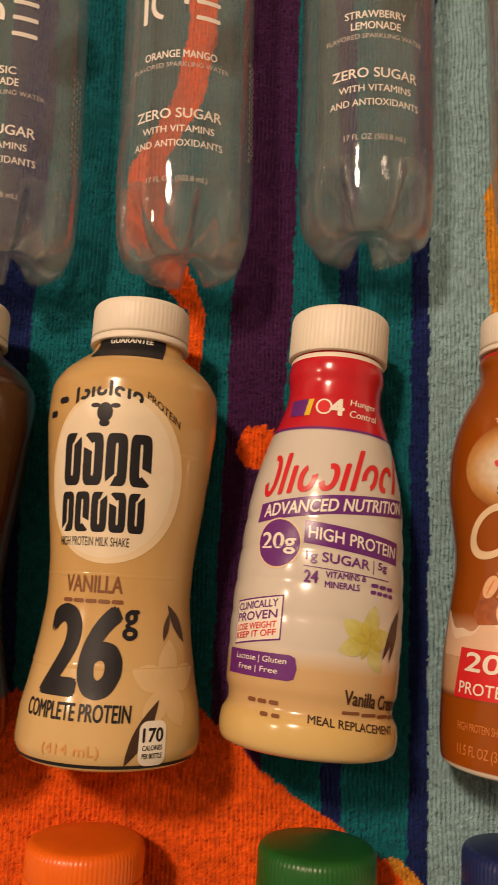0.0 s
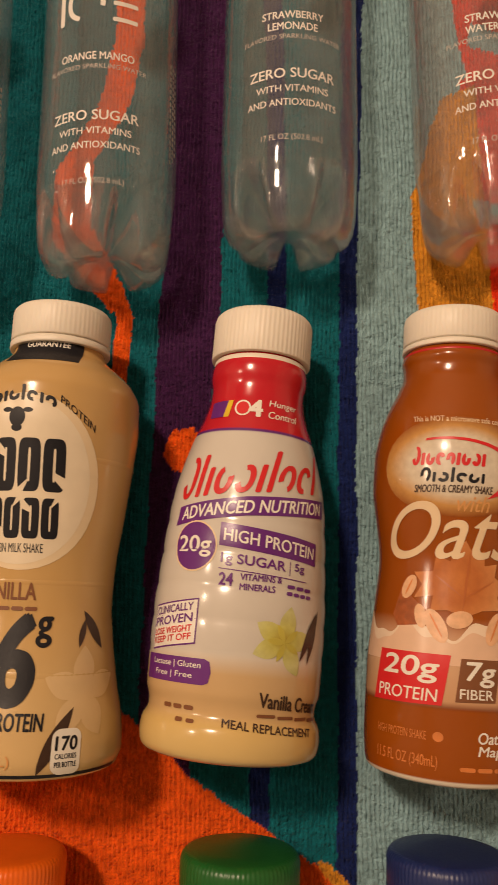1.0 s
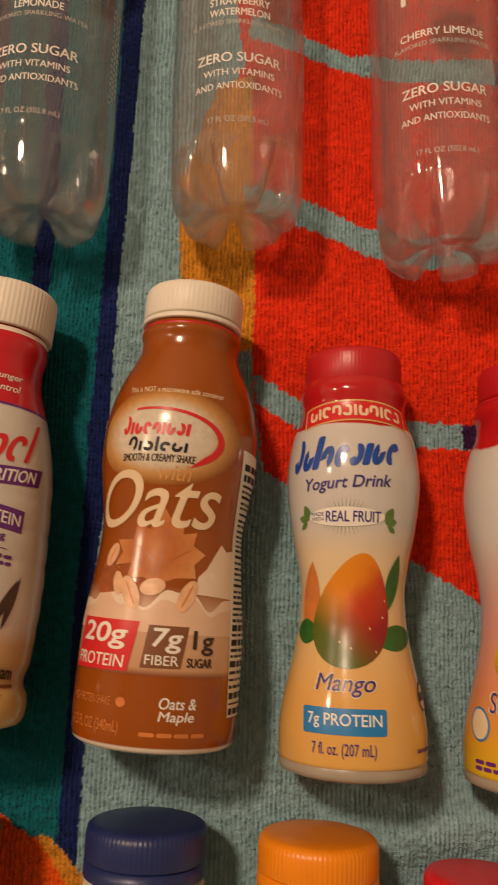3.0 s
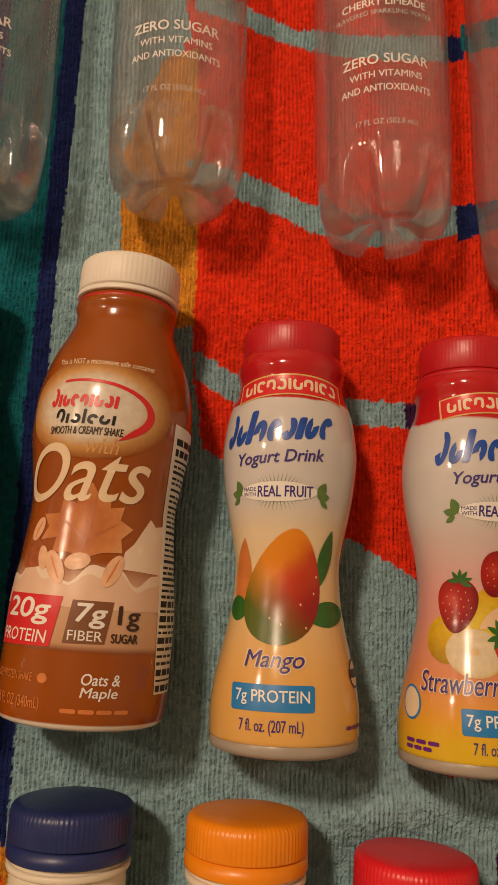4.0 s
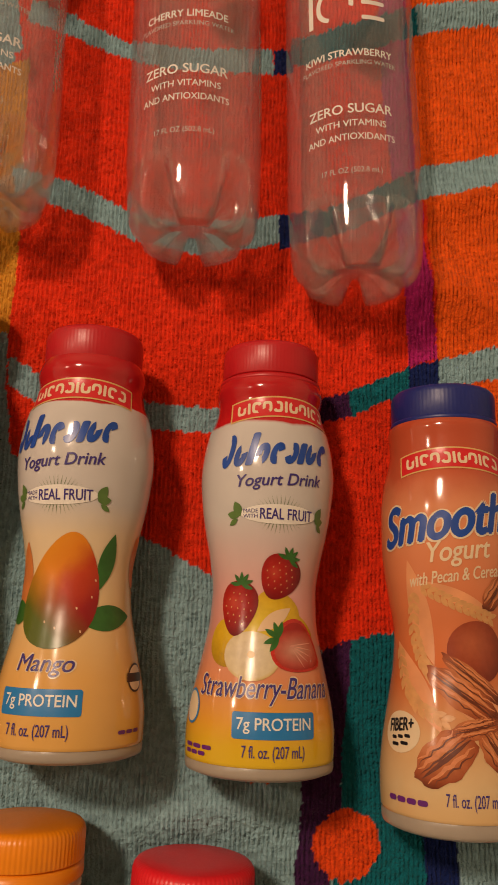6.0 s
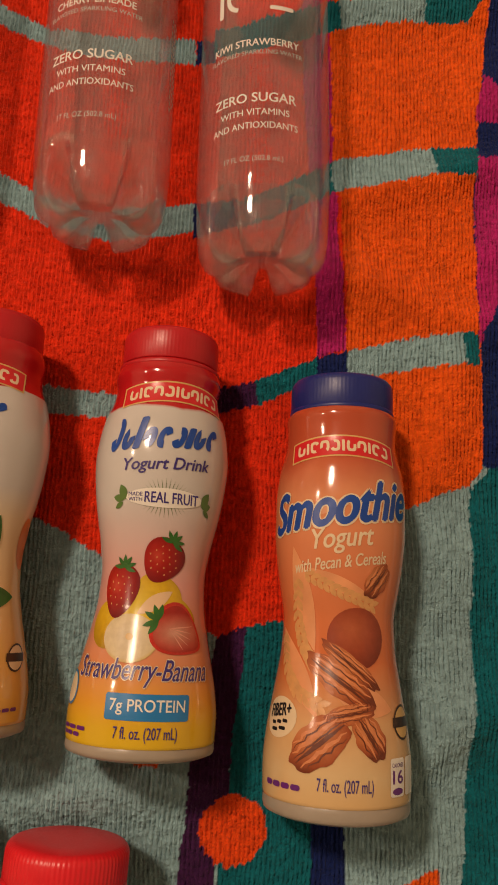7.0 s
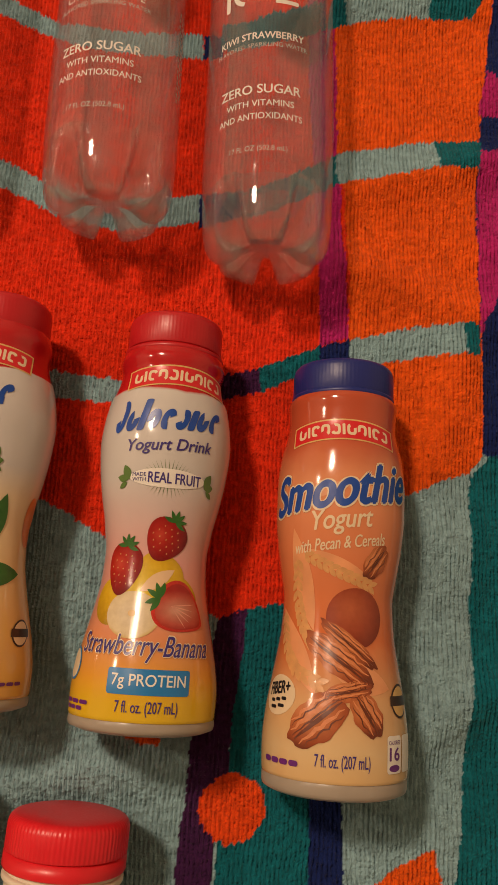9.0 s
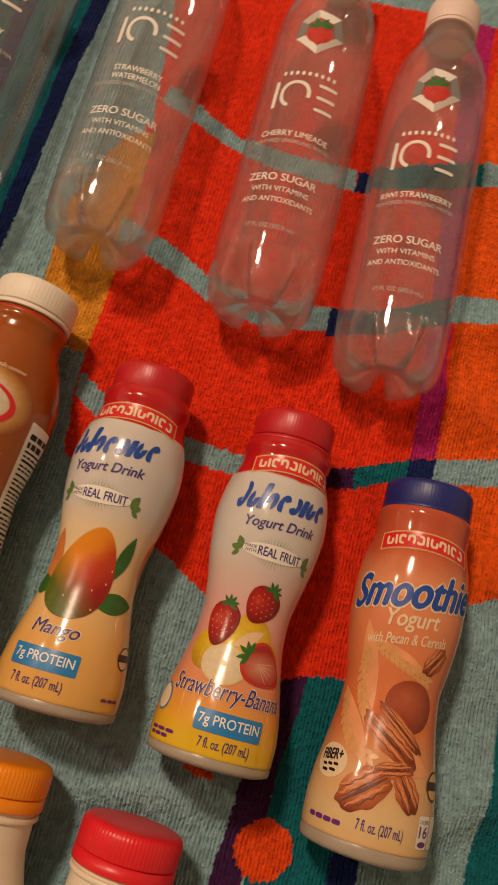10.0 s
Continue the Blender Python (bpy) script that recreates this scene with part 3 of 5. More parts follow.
def shaded(name, form, u, v, a, b, stops):
    """A printed picture's own shading, from its bright spot outwards, at (u, v) on the wall."""
    r = form.radius(v / 1000)
    return radial_ink(name, r * math.sin(u / 1000 / r), v / 1000, a / 1000, b / 1000, stops)


# ---- bottle parts ----
def bottle(name, label, x, y, z, turn, group, tip=0.0):
    root = new(name)
    root.empty_display_size = 0.02
    root.matrix_world = pose(x, y, z, -tip, 0, -turn)
    return tagged(root, label, "bottle", group)


def wall(parent, form, material, v0=0.0, v1=None, name="body", label="", foot=True):
    keep = [(v, r) for v, r in zip(form.v, form.r) if v >= v0 - 1e-6 and (v1 is None or v <= v1 + 1e-6)]
    if foot:
        v, r = keep[0]
        keep = [(v + 0.003, r * 0.55), (v + 0.0002, r * 0.8), (v, r * 0.93), (v + 0.0006, r * 0.985)] + keep[1:]
    else:
        # the thin cut edge of a sleeve, turned in against the wall
        v, r = keep[0]
        keep = [(v, r - 0.0012), (v + 0.00002, r - 0.0002), (v + 0.00012, r - 0.00002)] + keep[1:]
    if v1 is not None:
        # the wall runs on a little under the sleeve
        v, r = keep[-1]
        keep = keep[:-1] + [(v, r - 0.0001), (v + 0.0015, r - 0.0004), (v + 0.0030, r - 0.0012)]
    return part(name, revolve(keep, 80, True, True), material, parent, label)


def screw_cap(parent, v0, v1, r, material, ribs=96, ripple=0.00022, skirt=0.0, label="", domed=0.0):
    h = v1 - v0
    rings = [(v0, r - 0.0012), (v0, r - 0.0002), (v0 + 0.0004, r), (v1 - 0.0034, r), (v1 - 0.0018, r - 0.0004),
             (v1 - 0.0006, r - 0.0014), (v1, r - 0.0034), (v1 + domed, r * 0.45), (v1 + domed, r * 0.05)]
    if skirt:
        rings[0:1] = []
    cap = part("cap", revolve(rings, ribs * 4, True, True, ripple), material, parent, label)
    if skirt:
        low = [(v0 - skirt, r - 0.001), (v0 - skirt, r + 0.0001), (v0 - skirt + 0.0004, r + 0.0003), (v0 - 0.0009, r + 0.0002), (v0 - 0.0006, r - 0.0008), (v0, r - 0.0010)]
        part("tamper_ring", revolve(low, 96), material, cap)
    return cap


def ring(parent, v0, v1, r, material, name="neck_ring", label=""):
    b = min(0.0008, (v1 - v0) * 0.3)
    return part(name, revolve([(v0, r - b * 1.5), (v0 + b * 0.3, r - b * 0.4), (v0 + b, r), (v1 - b, r), (v1 - b * 0.3, r - b * 0.4), (v1, r - b * 1.5)], 80), material, parent, label)


# ---- row of shakes ----
CORE = [(0, .0318), (.0064, .0342), (.0164, .0335), (.0264, .0315), (.0369, .0297), (.0469, .0283), (.0579, .0273), (.0689, .0276),
        (.0909, .0300), (.1134, .0324), (.1249, .0334), (.1364, .0330), (.1430, .0300), (.1484, .0245), (.1530, .0192), (.1565, .0178), (.1640, .0178)]
TAN, TANLOW = (0.58, 0.365, 0.14), (0.64, 0.44, 0.2)


def grooves(parent, form, places, material):
    for v in places:
        r = form.radius(v)
        part("moulded_rib", revolve([(v - 0.0016, r - 0.0002), (v - 0.0006, r + 0.00006), (v + 0.0006, r + 0.00006), (v + 0.0016, r - 0.0002)], 80, False, False), material, parent)


def protein_shake(key, label, coat, discmat, dark, flavour):
    x, y, z, turn = LIE[key]
    b = bottle("shake_bottle", label, x, y, z, turn, "row of shakes")
    f = Form(CORE)
    wall(b, f, coat)
    grooves(b, f, (0.0655, 0.1105, 0.0335), coat)
    screw_cap(b, 0.1600, 0.1742, 0.0196, CAPWHITE, 66, 0.00007, skirt=0.0035, label="finely ribbed white plastic screw cap")
    art(b, f, "seal_strip", [band(147, 157.5, -15, 14)], BLACK, 2, "black tamper seal strip")
    words(b, f, "GUARANTEE", -8.5, 154.3, 8.5, 156.8, WHITE, 4, bold=0.02)
    art(b, f, "emblem_disc", [oval(-1, 101, 27.5, 31.5, n=48)], PALE, 1, "cream printed disc")
    art(b, f, "emblem_disc_face", [oval(-2, 101, 25, 29.5, n=48)], discmat, 2)
    art(b, f, "brand_mark", mark(-17.5, 129.6, 9.5, 135.6, "IwinIeis", 1.25, arc=0.016), dark, 3, "arched dark brand mark")
    words(b, f, "PROTEIN", 10.6, 124.6, 24.0, 127.4, dark, 3, slope=-0.72)
    art(b, f, "small_print", bars(-33.5, 125.4, -20.4, 127.8, [1, 1], 0, 0.2, slope=0.72), dark, 3)
    art(b, f, "emblem", [oval(-4.4, 123.5, 3.0, 3.6), oval(-8.2, 126.0, 1.8, 0.9), oval(-0.6, 126.0, 1.8, 0.9), oval(-4.4, 119.6, 2.0, 1.4)], dark, 3, "small dark emblem")
    art(b, f, "brand_mark", mark(-21.1, 97, 14.1, 116, "NWSE", 3.5, square=5, gap=20), dark, 3, "heavy dark brand mark")
    art(b, f, "brand_mark", mark(-21.2, 80.5, 12.4, 94.8, "SENWN", 2.7, square=5, gap=20), dark, 3, "heavy dark brand mark")
    words(b, f, "HIGH PROTEIN MILK SHAKE", -20.8, 75.6, 7.1, 78.8, dark, 3)
    words(b, f, flavour, -15.8, 59.3, 5.9, 65.2, BROWN, 3, bold=0.01)
    art(b, f, "small_print", bars(-17, 55.6, 7, 57.0, [1, 1, 1, 1, 1], 0, 0.12), BROWN, 3)
    words(b, f, "26", -21.6, 24.8, 7.0, 53.8, dark, 3, bold=0.035, shear=0.1)
    words(b, f, "g", 7.6, 43.6, 12.4, 53.6, dark, 3, bold=0.02)
    words(b, f, "COMPLETE PROTEIN", -27.6, 16.6, 13.1, 22.2, dark, 3, bold=0.012)
    words(b, f, "(414 mL)", -17.5, 4.6, 3.6, 9.0, WARM, 3)
    art(b, f, "vanilla_flower_print", [leafshape(27, 28, 16, 4.5, a) for a in (20, 95, 160, 235, 300)], plain("flower_tan_ink", (0.65, 0.47, 0.25), 0.3), 1, "pale vanilla flower picture")
    art(b, f, "vanilla_pod_print", [leafshape(12, 2.6, 24, 2.6, 62), leafshape(24, 56, 17, 2.0, -52), leafshape(25, 53, 10, 1.3, -100)], DARKBROWN, 2, "dark vanilla pods")
    art(b, f, "calorie_badge", [rounded(16.8, 2.4, 27.2, 17.2, 3)], WHITE, 3, "white rounded calorie badge")
    words(b, f, "170", 18.2, 10.4, 25.8, 14.8, dark, 4, bold=0.03)
    words(b, f, "CALORIES", 18.2, 7.7, 25.8, 9.3, dark, 4, bold=0.02)
    words(b, f, "PER BOTTLE", 18.2, 5.0, 25.8, 6.7, dark, 4, bold=0.02)
    art(b, f, "base_line", [band(1.6, 2.8, -46, 46)], dark, 2)
    return b


protein_shake("vanilla_shake", "tan vanilla protein shake bottle with white cap", sleeve("tan_sleeve", 0.18, [(0, TANLOW), (0.03, TANLOW), (0.06, TAN), (0.18, TAN)], wave=0.01),
              plain("disc_cream_ink", (0.76, 0.66, 0.5), 0.3), BLACK, "VANILLA")
protein_shake("brown_shake", "dark brown chocolate shake bottle with white cap", sleeve("chocolate_sleeve", 0.18, [(0, (0.1, 0.03, 0.012)), (0.05, (0.07, 0.022, 0.01)), (0.18, (0.045, 0.016, 0.008))]),
              plain("disc_brown_ink", (0.06, 0.022, 0.01), 0.3), PALE, "CHOCOLATE")

# the diet shake
SLIM = [(0, .0302), (.0030, .0326), (.0070, .0332), (.0110, .0328), (.0155, .0308), (.0180, .0309), (.0230, .0322), (.0466, .0326), (.0676, .0317), (.0786, .0310),
        (.0937, .0295), (.1047, .0272), (.1162, .0239), (.1252, .0206), (.1320, .0189), (.1370, .0186), (.1420, .0194), (.1440, .0194), (.1500, .0180)]
x, y, z, turn = LIE["diet_shake"]
slim = bottle("shake_bottle", "white and purple vanilla diet shake bottle, red neck, white cap", x, y, z, turn, "row of shakes", 2.7)
f = Form(SLIM, (0.030, 0.096, 0.0118, 0.0005))
CW, CT, CR = (0.64, 0.60, 0.54), (0.60, 0.41, 0.21), (0.55, 0.012, 0.025)
coat = sleeve("diet_sleeve", 0.15, [(0, (0.7, 0.6, 0.42)), (0.002, (0.66, 0.48, 0.2)), (0.012, (0.66, 0.46, 0.17)), (0.016, (0.6, 0.4, 0.19)), (0.029, CT), (0.036, CW), (0.1160, CW), (0.1162, (0.13, 0.02, 0.2)), (0.1175, (0.13, 0.02, 0.2)),
                                    (0.1177, CR), (0.15, CR)])
wall(slim, f, coat)
screw_cap(slim, 0.1500, 0.1697, 0.0201, CAPWHITE, 66, 0.00014, label="tall finely ribbed white screw cap", domed=0.0003)
ring(slim, 0.1438, 0.1494, 0.0188, CAPWHITE)
art(slim, f, "brand_mark", mark(-30, 92.0, 29, 108.5, "WIinwiIseI", 2.1, 0.22, 0.11), RED, 3, "slanting red brand mark")
art(slim, f, "slogan_band", [[(-30, 79.4), (0, 83.6), (36, 87.0), (37, 94.0), (0, 90.6), (-28.5, 86.4)]], PURPLE, 2, "purple band")
words(slim, f, "ADVANCED NUTRITION", -26.5, 84.9, 33.5, 89.5, WHITE, 4, shear=0.15, bold=0.015, slope=0.11, arc=0.0003)
art(slim, f, "protein_disc", [oval(-18.6, 72.0, 8.8, 8.6)], PURPLE, 3, "purple disc")
art(slim, f, "protein_disc_rim", [oval(-18.6, 72.0, 9.4, 9.2)], CREAM, 2)
words(slim, f, "20g", -25.6, 68.2, -11.6, 75.6, WHITE, 5, bold=0.02)
art(slim, f, "protein_panel", [[(-8.6, 72.6), (31, 68.6), (31, 76.8), (-8.6, 80.8)]], PURPLE, 2, "purple panel")
words(slim, f, "HIGH PROTEIN", -7.0, 72.6, 29.4, 76.9, WHITE, 4, bold=0.01, slope=-0.10)
words(slim, f, "1g SUGAR", -7.4, 65.0, 16, 69.4, PURPLE, 3, bold=0.02, slope=-0.06)
words(slim, f, "5g", 20, 65.0, 24.5, 68.4, PURPLE, 3, bold=0.02, slope=-0.06)
art(slim, f, "rule", [[(-8, 64.4), (26, 62.2), (26, 62.5), (-8, 64.7)], box(17.8, 64, 18.1, 69)], PURPLE, 3)
words(slim, f, "24", -7.4, 58.8, -2.6, 63.0, PURPLE, 3, bold=0.03)
words(slim, f, "VITAMINS &", 0, 61.0, 15, 63.2, PURPLE, 3, bold=0.02)
words(slim, f, "MINERALS", 0, 57.6, 12.6, 59.8, PURPLE, 3, bold=0.02)
art(slim, f, "small_print", bars(17, 59.2, 29, 60.5, [1, 1, 1], 0, 0.15, slope=-0.08) + bars(17, 56.8, 29, 58.1, [1, 1, 1, 1], 0, 0.15, slope=-0.08), PURPLE, 3)
art(slim, f, "claim_box_edge", [[(-37, 34.8), (-14, 38.2), (-14, 53.8), (-37, 50.4)]], PURPLE, 1)
art(slim, f, "claim_box", [[(-36.5, 35.4), (-14.5, 38.7), (-14.5, 53.2), (-36.5, 49.9)]], WHITE, 2, "white claim box with purple edge")
words(slim, f, "CLINICALLY", -35.6, 48.2, -16, 50.8, PURPLE, 4, bold=0.02, slope=0.15)
words(slim, f, "PROVEN", -35.6, 44.2, -16, 47.2, PURPLE, 4, bold=0.02, slope=0.15)
words(slim, f, "LOSE WEIGHT", -35.6, 41.0, -16, 43.2, RED, 4, bold=0.02, slope=0.15)
words(slim, f, "KEEP IT OFF", -35.6, 38.2, -16, 40.4, RED, 4, bold=0.02, slope=0.15)
art(slim, f, "claim_band", [box(-40, 25.0, -10, 33.6)[:2] + [(-8, 25.8), (-7.2, 29.3), (-8, 32.8)] + box(-40, 25.0, -10, 33.6)[2:]], PURPLE, 2, "purple band")
words(slim, f, "Lactose | Gluten", -34, 29.8, -11, 32.4, WHITE, 4)
words(slim, f, "Free | Free", -32, 26.4, -14, 28.8, WHITE, 4)
PETAL = shaded("vanilla_petal_ink", f, 17, 42, 15, 13, [(0, (0.46, 0.34, 0.03)), (0.3, (0.60, 0.58, 0.14)), (0.75, (0.66, 0.66, 0.30)), (1.0, (0.5, 0.52, 0.16))])
art(slim, f, "vanilla_flower_print", [leafshape(18, 41, 12.5, 3.4, a) for a in (8, 82, 150, 200, 300)], PETAL, 2, "yellow-green vanilla flower picture")
art(slim, f, "vanilla_flower_heart", [leafshape(18, 41, 7, 1.2, a) for a in (40, 118, 175, 245, 330)], plain("petal_vein_ink", (0.50, 0.44, 0.07), 0.3), 3)
art(slim, f, "vanilla_pod_print", [leafshape(25, 35, 19, 1.7, 64), leafshape(29, 34, 20, 1.5, 74)], DARKBROWN, 3)
words(slim, f, "Vanilla Cream", 10, 18.4, 38, 23.2, DARKBROWN, 3, bold=0.02, slope=-0.08)
art(slim, f, "small_print", bars(9, 15.4, 40, 16.5, [1, 1, 1, 1], 0, 0.1, slope=-0.06), BROWN, 3)
words(slim, f, "MEAL REPLACEMENT", -2, 11.2, 34, 13.8, DARKBROWN, 3, bold=0.015, slope=-0.07)
art(slim, f, "small_print", bars(-26, 16.5, -12, 18, [1, 1, 1], 0, 0.2) + bars(-20, 12.6, -11, 14.0, [1, 0.9], 0, 0.3), BROWN, 3)
words(slim, f, "4", -2.4, 122.8, 2.4, 129.6, WHITE, 4, bold=0.04)
art(slim, f, "seal_ring", [oval(-5.0, 126.2, 3.2, 3.4)], WHITE, 3)
art(slim, f, "seal_ring_face", [oval(-5.0, 126.2, 2.5, 2.7)], RED, 4)
words(slim, f, "Hunger", 5, 126.8, 17.5, 130.2, WHITE, 4, shear=0.1)
words(slim, f, "Control", 5, 122.4, 17.5, 125.4, WHITE, 4, shear=0.1)
art(slim, f, "colour_flash", [[(-13, 122.4), (-10.6, 122.4), (-9.0, 129.6), (-11.2, 129.6)]], YELLOW, 3)
art(slim, f, "colour_flash", [[(-20, 122.4), (-13, 122.4), (-11.2, 129.6), (-20, 129.6)]], PURPLE, 3)

# the oat shake
PREM = [(0, .0288), (.0040, .0300), (.0144, .0306), (.0365, .0304), (.0595, .0282), (.0757, .0270), (.0900, .0286), (.1046, .0304), (.1150, .0302), (.1250, .0286), (.1346, .0256), (.1430, .0218), (.1490, .0197),
        (.1520, .0196), (.1555, .0204), (.1570, .0200), (.1600, .0186)]
x, y, z, turn = LIE["oat_shake"]
oat = bottle("shake_bottle", "brown oat and maple protein shake bottle, white cap", x, y, z, turn, "row of shakes")
f = Form(PREM)
CB, CM = (0.31, 0.070, 0.003), (0.58, 0.33, 0.18)
coat = sleeve("oat_sleeve", 0.16, [(0, (0.75, 0.68, 0.58)), (0.0020, (0.75, 0.68, 0.58)), (0.0024, CB), (0.0255, CB), (0.0258, (0.2, 0.05, 0.015)), (0.028, CM), (0.046, (0.68, 0.44, 0.28)), (0.056, CB), (0.16, CB)])
wall(oat, f, coat)
screw_cap(oat, 0.1625, 0.1762, 0.0201, CAPWHITE, 66, 0.00007, skirt=0.0028, label="white plastic screw cap with tamper ring")
ring(oat, 0.1566, 0.1584, 0.0199, CAPRED, "neck_line", "thin red neck line")
words(oat, f, "This is NOT a microwave safe container", -21, 126.4, 17, 128.6, CREAM, 2, slope=-0.02)
glow = radial_ink("oat_glow_ink", -0.004, 0.110, 0.029, 0.019, [(0, (0.74, 0.7, 0.62)), (0.58, (0.72, 0.64, 0.5)), (0.78, (0.6, 0.32, 0.1)), (1.0, (0.29, 0.066, 0.003))])
art(oat, f, "logo_glow", [oval(-4, 110, 30.5, 18.6, n=40)], glow, 1, "pale glow behind the brand mark")
art(oat, f, "brand_mark", mark(-22, 109.8, 5, 116.8, "Winesinwi", 1.35, 0.12), RED, 4, "red brand mark")
art(oat, f, "brand_mark", mark(-18.6, 103.6, 5, 109.0, "SiwIeni", 1.15, 0.1), BLACK, 4, "black brand mark")
swoosh = [(-8 + 27 * math.sin(t), 108.5 + 12 * math.cos(t)) for t in np.linspace(-0.3, 2.6, 18)]
swoosh += [(-9 + 25 * math.sin(t), 108.9 + 10.6 * math.cos(t) ) for t in np.linspace(2.2, -0.3, 18)]
art(oat, f, "brand_swoosh", [swoosh], RED, 4, "red swoosh")
words(oat, f, "SMOOTH & CREAMY SHAKE", -20.2, 99.9, 7.9, 102.6, DARKBROWN, 4, shear=0.15, bold=0.015)
words(oat, f, "with", -4.7, 93.4, 7.0, 99.0, WARM, 4, shear=0.3)
words(oat, f, "Oats", -30.5, 76.5, 19.5, 97.0, CREAM, 5, shear=0.35, bold=0.0, slope=0.03)
splash = [(u, 52 + 3.0 * math.sin(u * 0.24) + 1.2 * math.sin(u * 0.55 + 1)) for u in np.linspace(-46, 30, 70)]
art(oat, f, "milk_print", [splash + [(30, 40), (-46, 40)]], MILK, 1, "cream-coloured milk splash picture")
CREST = plain("milk_crest_ink", (0.76, 0.6, 0.46), 0.3, vary=0.08)
art(oat, f, "milk_crest_print", [[(u, v + 0.2) for u, v in splash] + [(u, v - 2.2 - 1.4 * math.sin(u * 0.3)) for u, v in splash[::-1]]], CREST, 1.6, "pale crest of the milk splash")
art(oat, f, "milk_print", [[(12, 54), (13, 60), (16, 63), (19, 68), (22, 72.5), (25, 70), (30, 71), (30, 53)]], CREST, 1.3)
maple = [(1, 16), (4, 11), (8, 12.5), (8, 7), (13, 8), (12, 3), (17, 0), (13, -4), (14, -9), (7, -9.5), (1, -12), (-5, -10), (-11, -10.5), (-10, -5), (-17, -6), (-14, -1), (-17, 3.5), (-10, 4), (-9, 10), (-4, 8), (-2.5, 12)]
LEAFINK = shaded("maple_leaf_ink", f, -4, 69, 17, 17, [(0, (0.62, 0.22, 0.06)), (0.45, (0.52, 0.165, 0.045)), (0.8, (0.66, 0.26, 0.085)), (1.0, (0.72, 0.34, 0.13))])
art(oat, f, "maple_leaf_print", [[(-2 + u, 68 + v * 0.95) for u, v in maple]], LEAFINK, 3, "orange maple leaf picture")
art(oat, f, "maple_vein", [leafshape(-2, 58, 23, 0.45, 82), leafshape(-1.5, 63, 13, 0.35, 30), leafshape(-1.5, 63, 13, 0.35, 142)], plain("maple_vein_ink", (0.42, 0.12, 0.03), 0.3), 4)
art(oat, f, "oat_flake_print", [oval(-21, 66, 2.5, 4.6, -28), oval(-11, 53, 3.2, 6.2, 28), oval(-3, 55.5, 4.6, 2.9, 14), oval(-16.5, 56, 2.2, 4.2, 10), oval(9.5, 53, 2.9, 6.0, -24)], OAT, 4, "rolled oat flakes picture")
art(oat, f, "oat_flake_line", [oval(-11, 53, 0.35, 4.6, 28), oval(9.5, 53, 0.35, 4.6, -24), oval(-21, 66, 0.3, 3.2, -28)], MAPLE, 5.6)
art(oat, f, "caramel_print", [[(-28, 56), (-24, 66), (-17, 60), (-16, 53), (-26, 52)]], PECAN, 2)
art(oat, f, "protein_panel", [[(-37, 25.8), (-9.0, 26.6), (-6, 43.4), (-33.5, 43.6)]], RED, 3, "red protein panel")
words(oat, f, "20g", -31.5, 33.6, -10, 42.2, WHITE, 5, shear=0.12, bold=0.02)
words(oat, f, "PROTEIN", -34, 27.6, -10.4, 31.8, WHITE, 5, shear=0.1)
art(oat, f, "fibre_panel", [[(-4.6, 28.2), (9.4, 28.6), (11.4, 42.6), (-2.6, 42.6)]], BROWN, 3, "brown fibre panel")
words(oat, f, "7g", -0.8, 33.6, 9.4, 41.6, WHITE, 5, shear=0.1, bold=0.02)
words(oat, f, "FIBER", -3, 29.4, 8.6, 32.6, WHITE, 5)
words(oat, f, "1g", 13.4, 33.4, 21.4, 41.4, DARKBROWN, 4, bold=0.02)
words(oat, f, "SUGAR", 11.6, 29.2, 21.4, 32.2, DARKBROWN, 4, bold=0.02)
words(oat, f, "Oats &", 3.4, 15.2, 16.5, 18.9, WHITE, 3, shear=0.15, bold=0.01)
words(oat, f, "Maple", 3.4, 10.2, 16.0, 14.4, WHITE, 3, shear=0.15, bold=0.01)
words(oat, f, "HIGH PROTEIN SHAKE", -34, 15.0, -14, 17.8, MAPLE, 3)
words(oat, f, "11.5 FL OZ (340mL)", -34, 5.4, -10, 10.2, MAPLE, 3)
art(oat, f, "small_print", bars(-3, 6.0, 21, 7.4, [1, 1, 1, 1], 0, 0.12), MAPLE, 3)
art(oat, f, "emblem_ring", [oval(-10.0, 16.4, 1.8, 1.6)], MAPLE, 3)
art(oat, f, "nutrition_panel", [[(29.5, 109), (47, 108), (48, 12), (32, 12), (30, 40), (28.5, 75)]], WHITE, 2, "white nutrition facts panel")
spots = random.Random(5)
v = 104.0
while v > 15:
    h = spots.choice((0.7, 0.9, 0.9, 1.1, 2.2)) if v < 98 else 2.6
    left, right = 31.2 + 1.6 * max(0, (30 - v) / 18), 46.5
    if spots.random() < 0.25:
        art(oat, f, "nutrition_line", [box(left, v - h, right, v)], BLACK, 3)
    else:
        u = left
        while u < right - 2:
            w = spots.uniform(2, 5.5)
            art(oat, f, "nutrition_line", [box(u, v - h, min(right, u + w), v)], BLACK, 3)
            u += w + 0.8
    v -= h + spots.uniform(0.9, 1.5)

# ---- yogurt drinks ----
YOG = [(0, .0262), (.0018, .0276), (.0130, .0279), (.0230, .0268), (.0330, .0247), (.0435, .0224), (.0540, .0206), (.0645, .0201), (.0755, .0215), (.0865, .0238), (.0975, .0256),
       (.1085, .0265), (.1180, .0257), (.1260, .0240), (.1330, .0214), (.1375, .0207), (.1425, .0215), (.1462, .0206), (.1500, .0185)]
CYW, CYR = (0.62, 0.59, 0.56), (0.5, 0.012, 0.016)


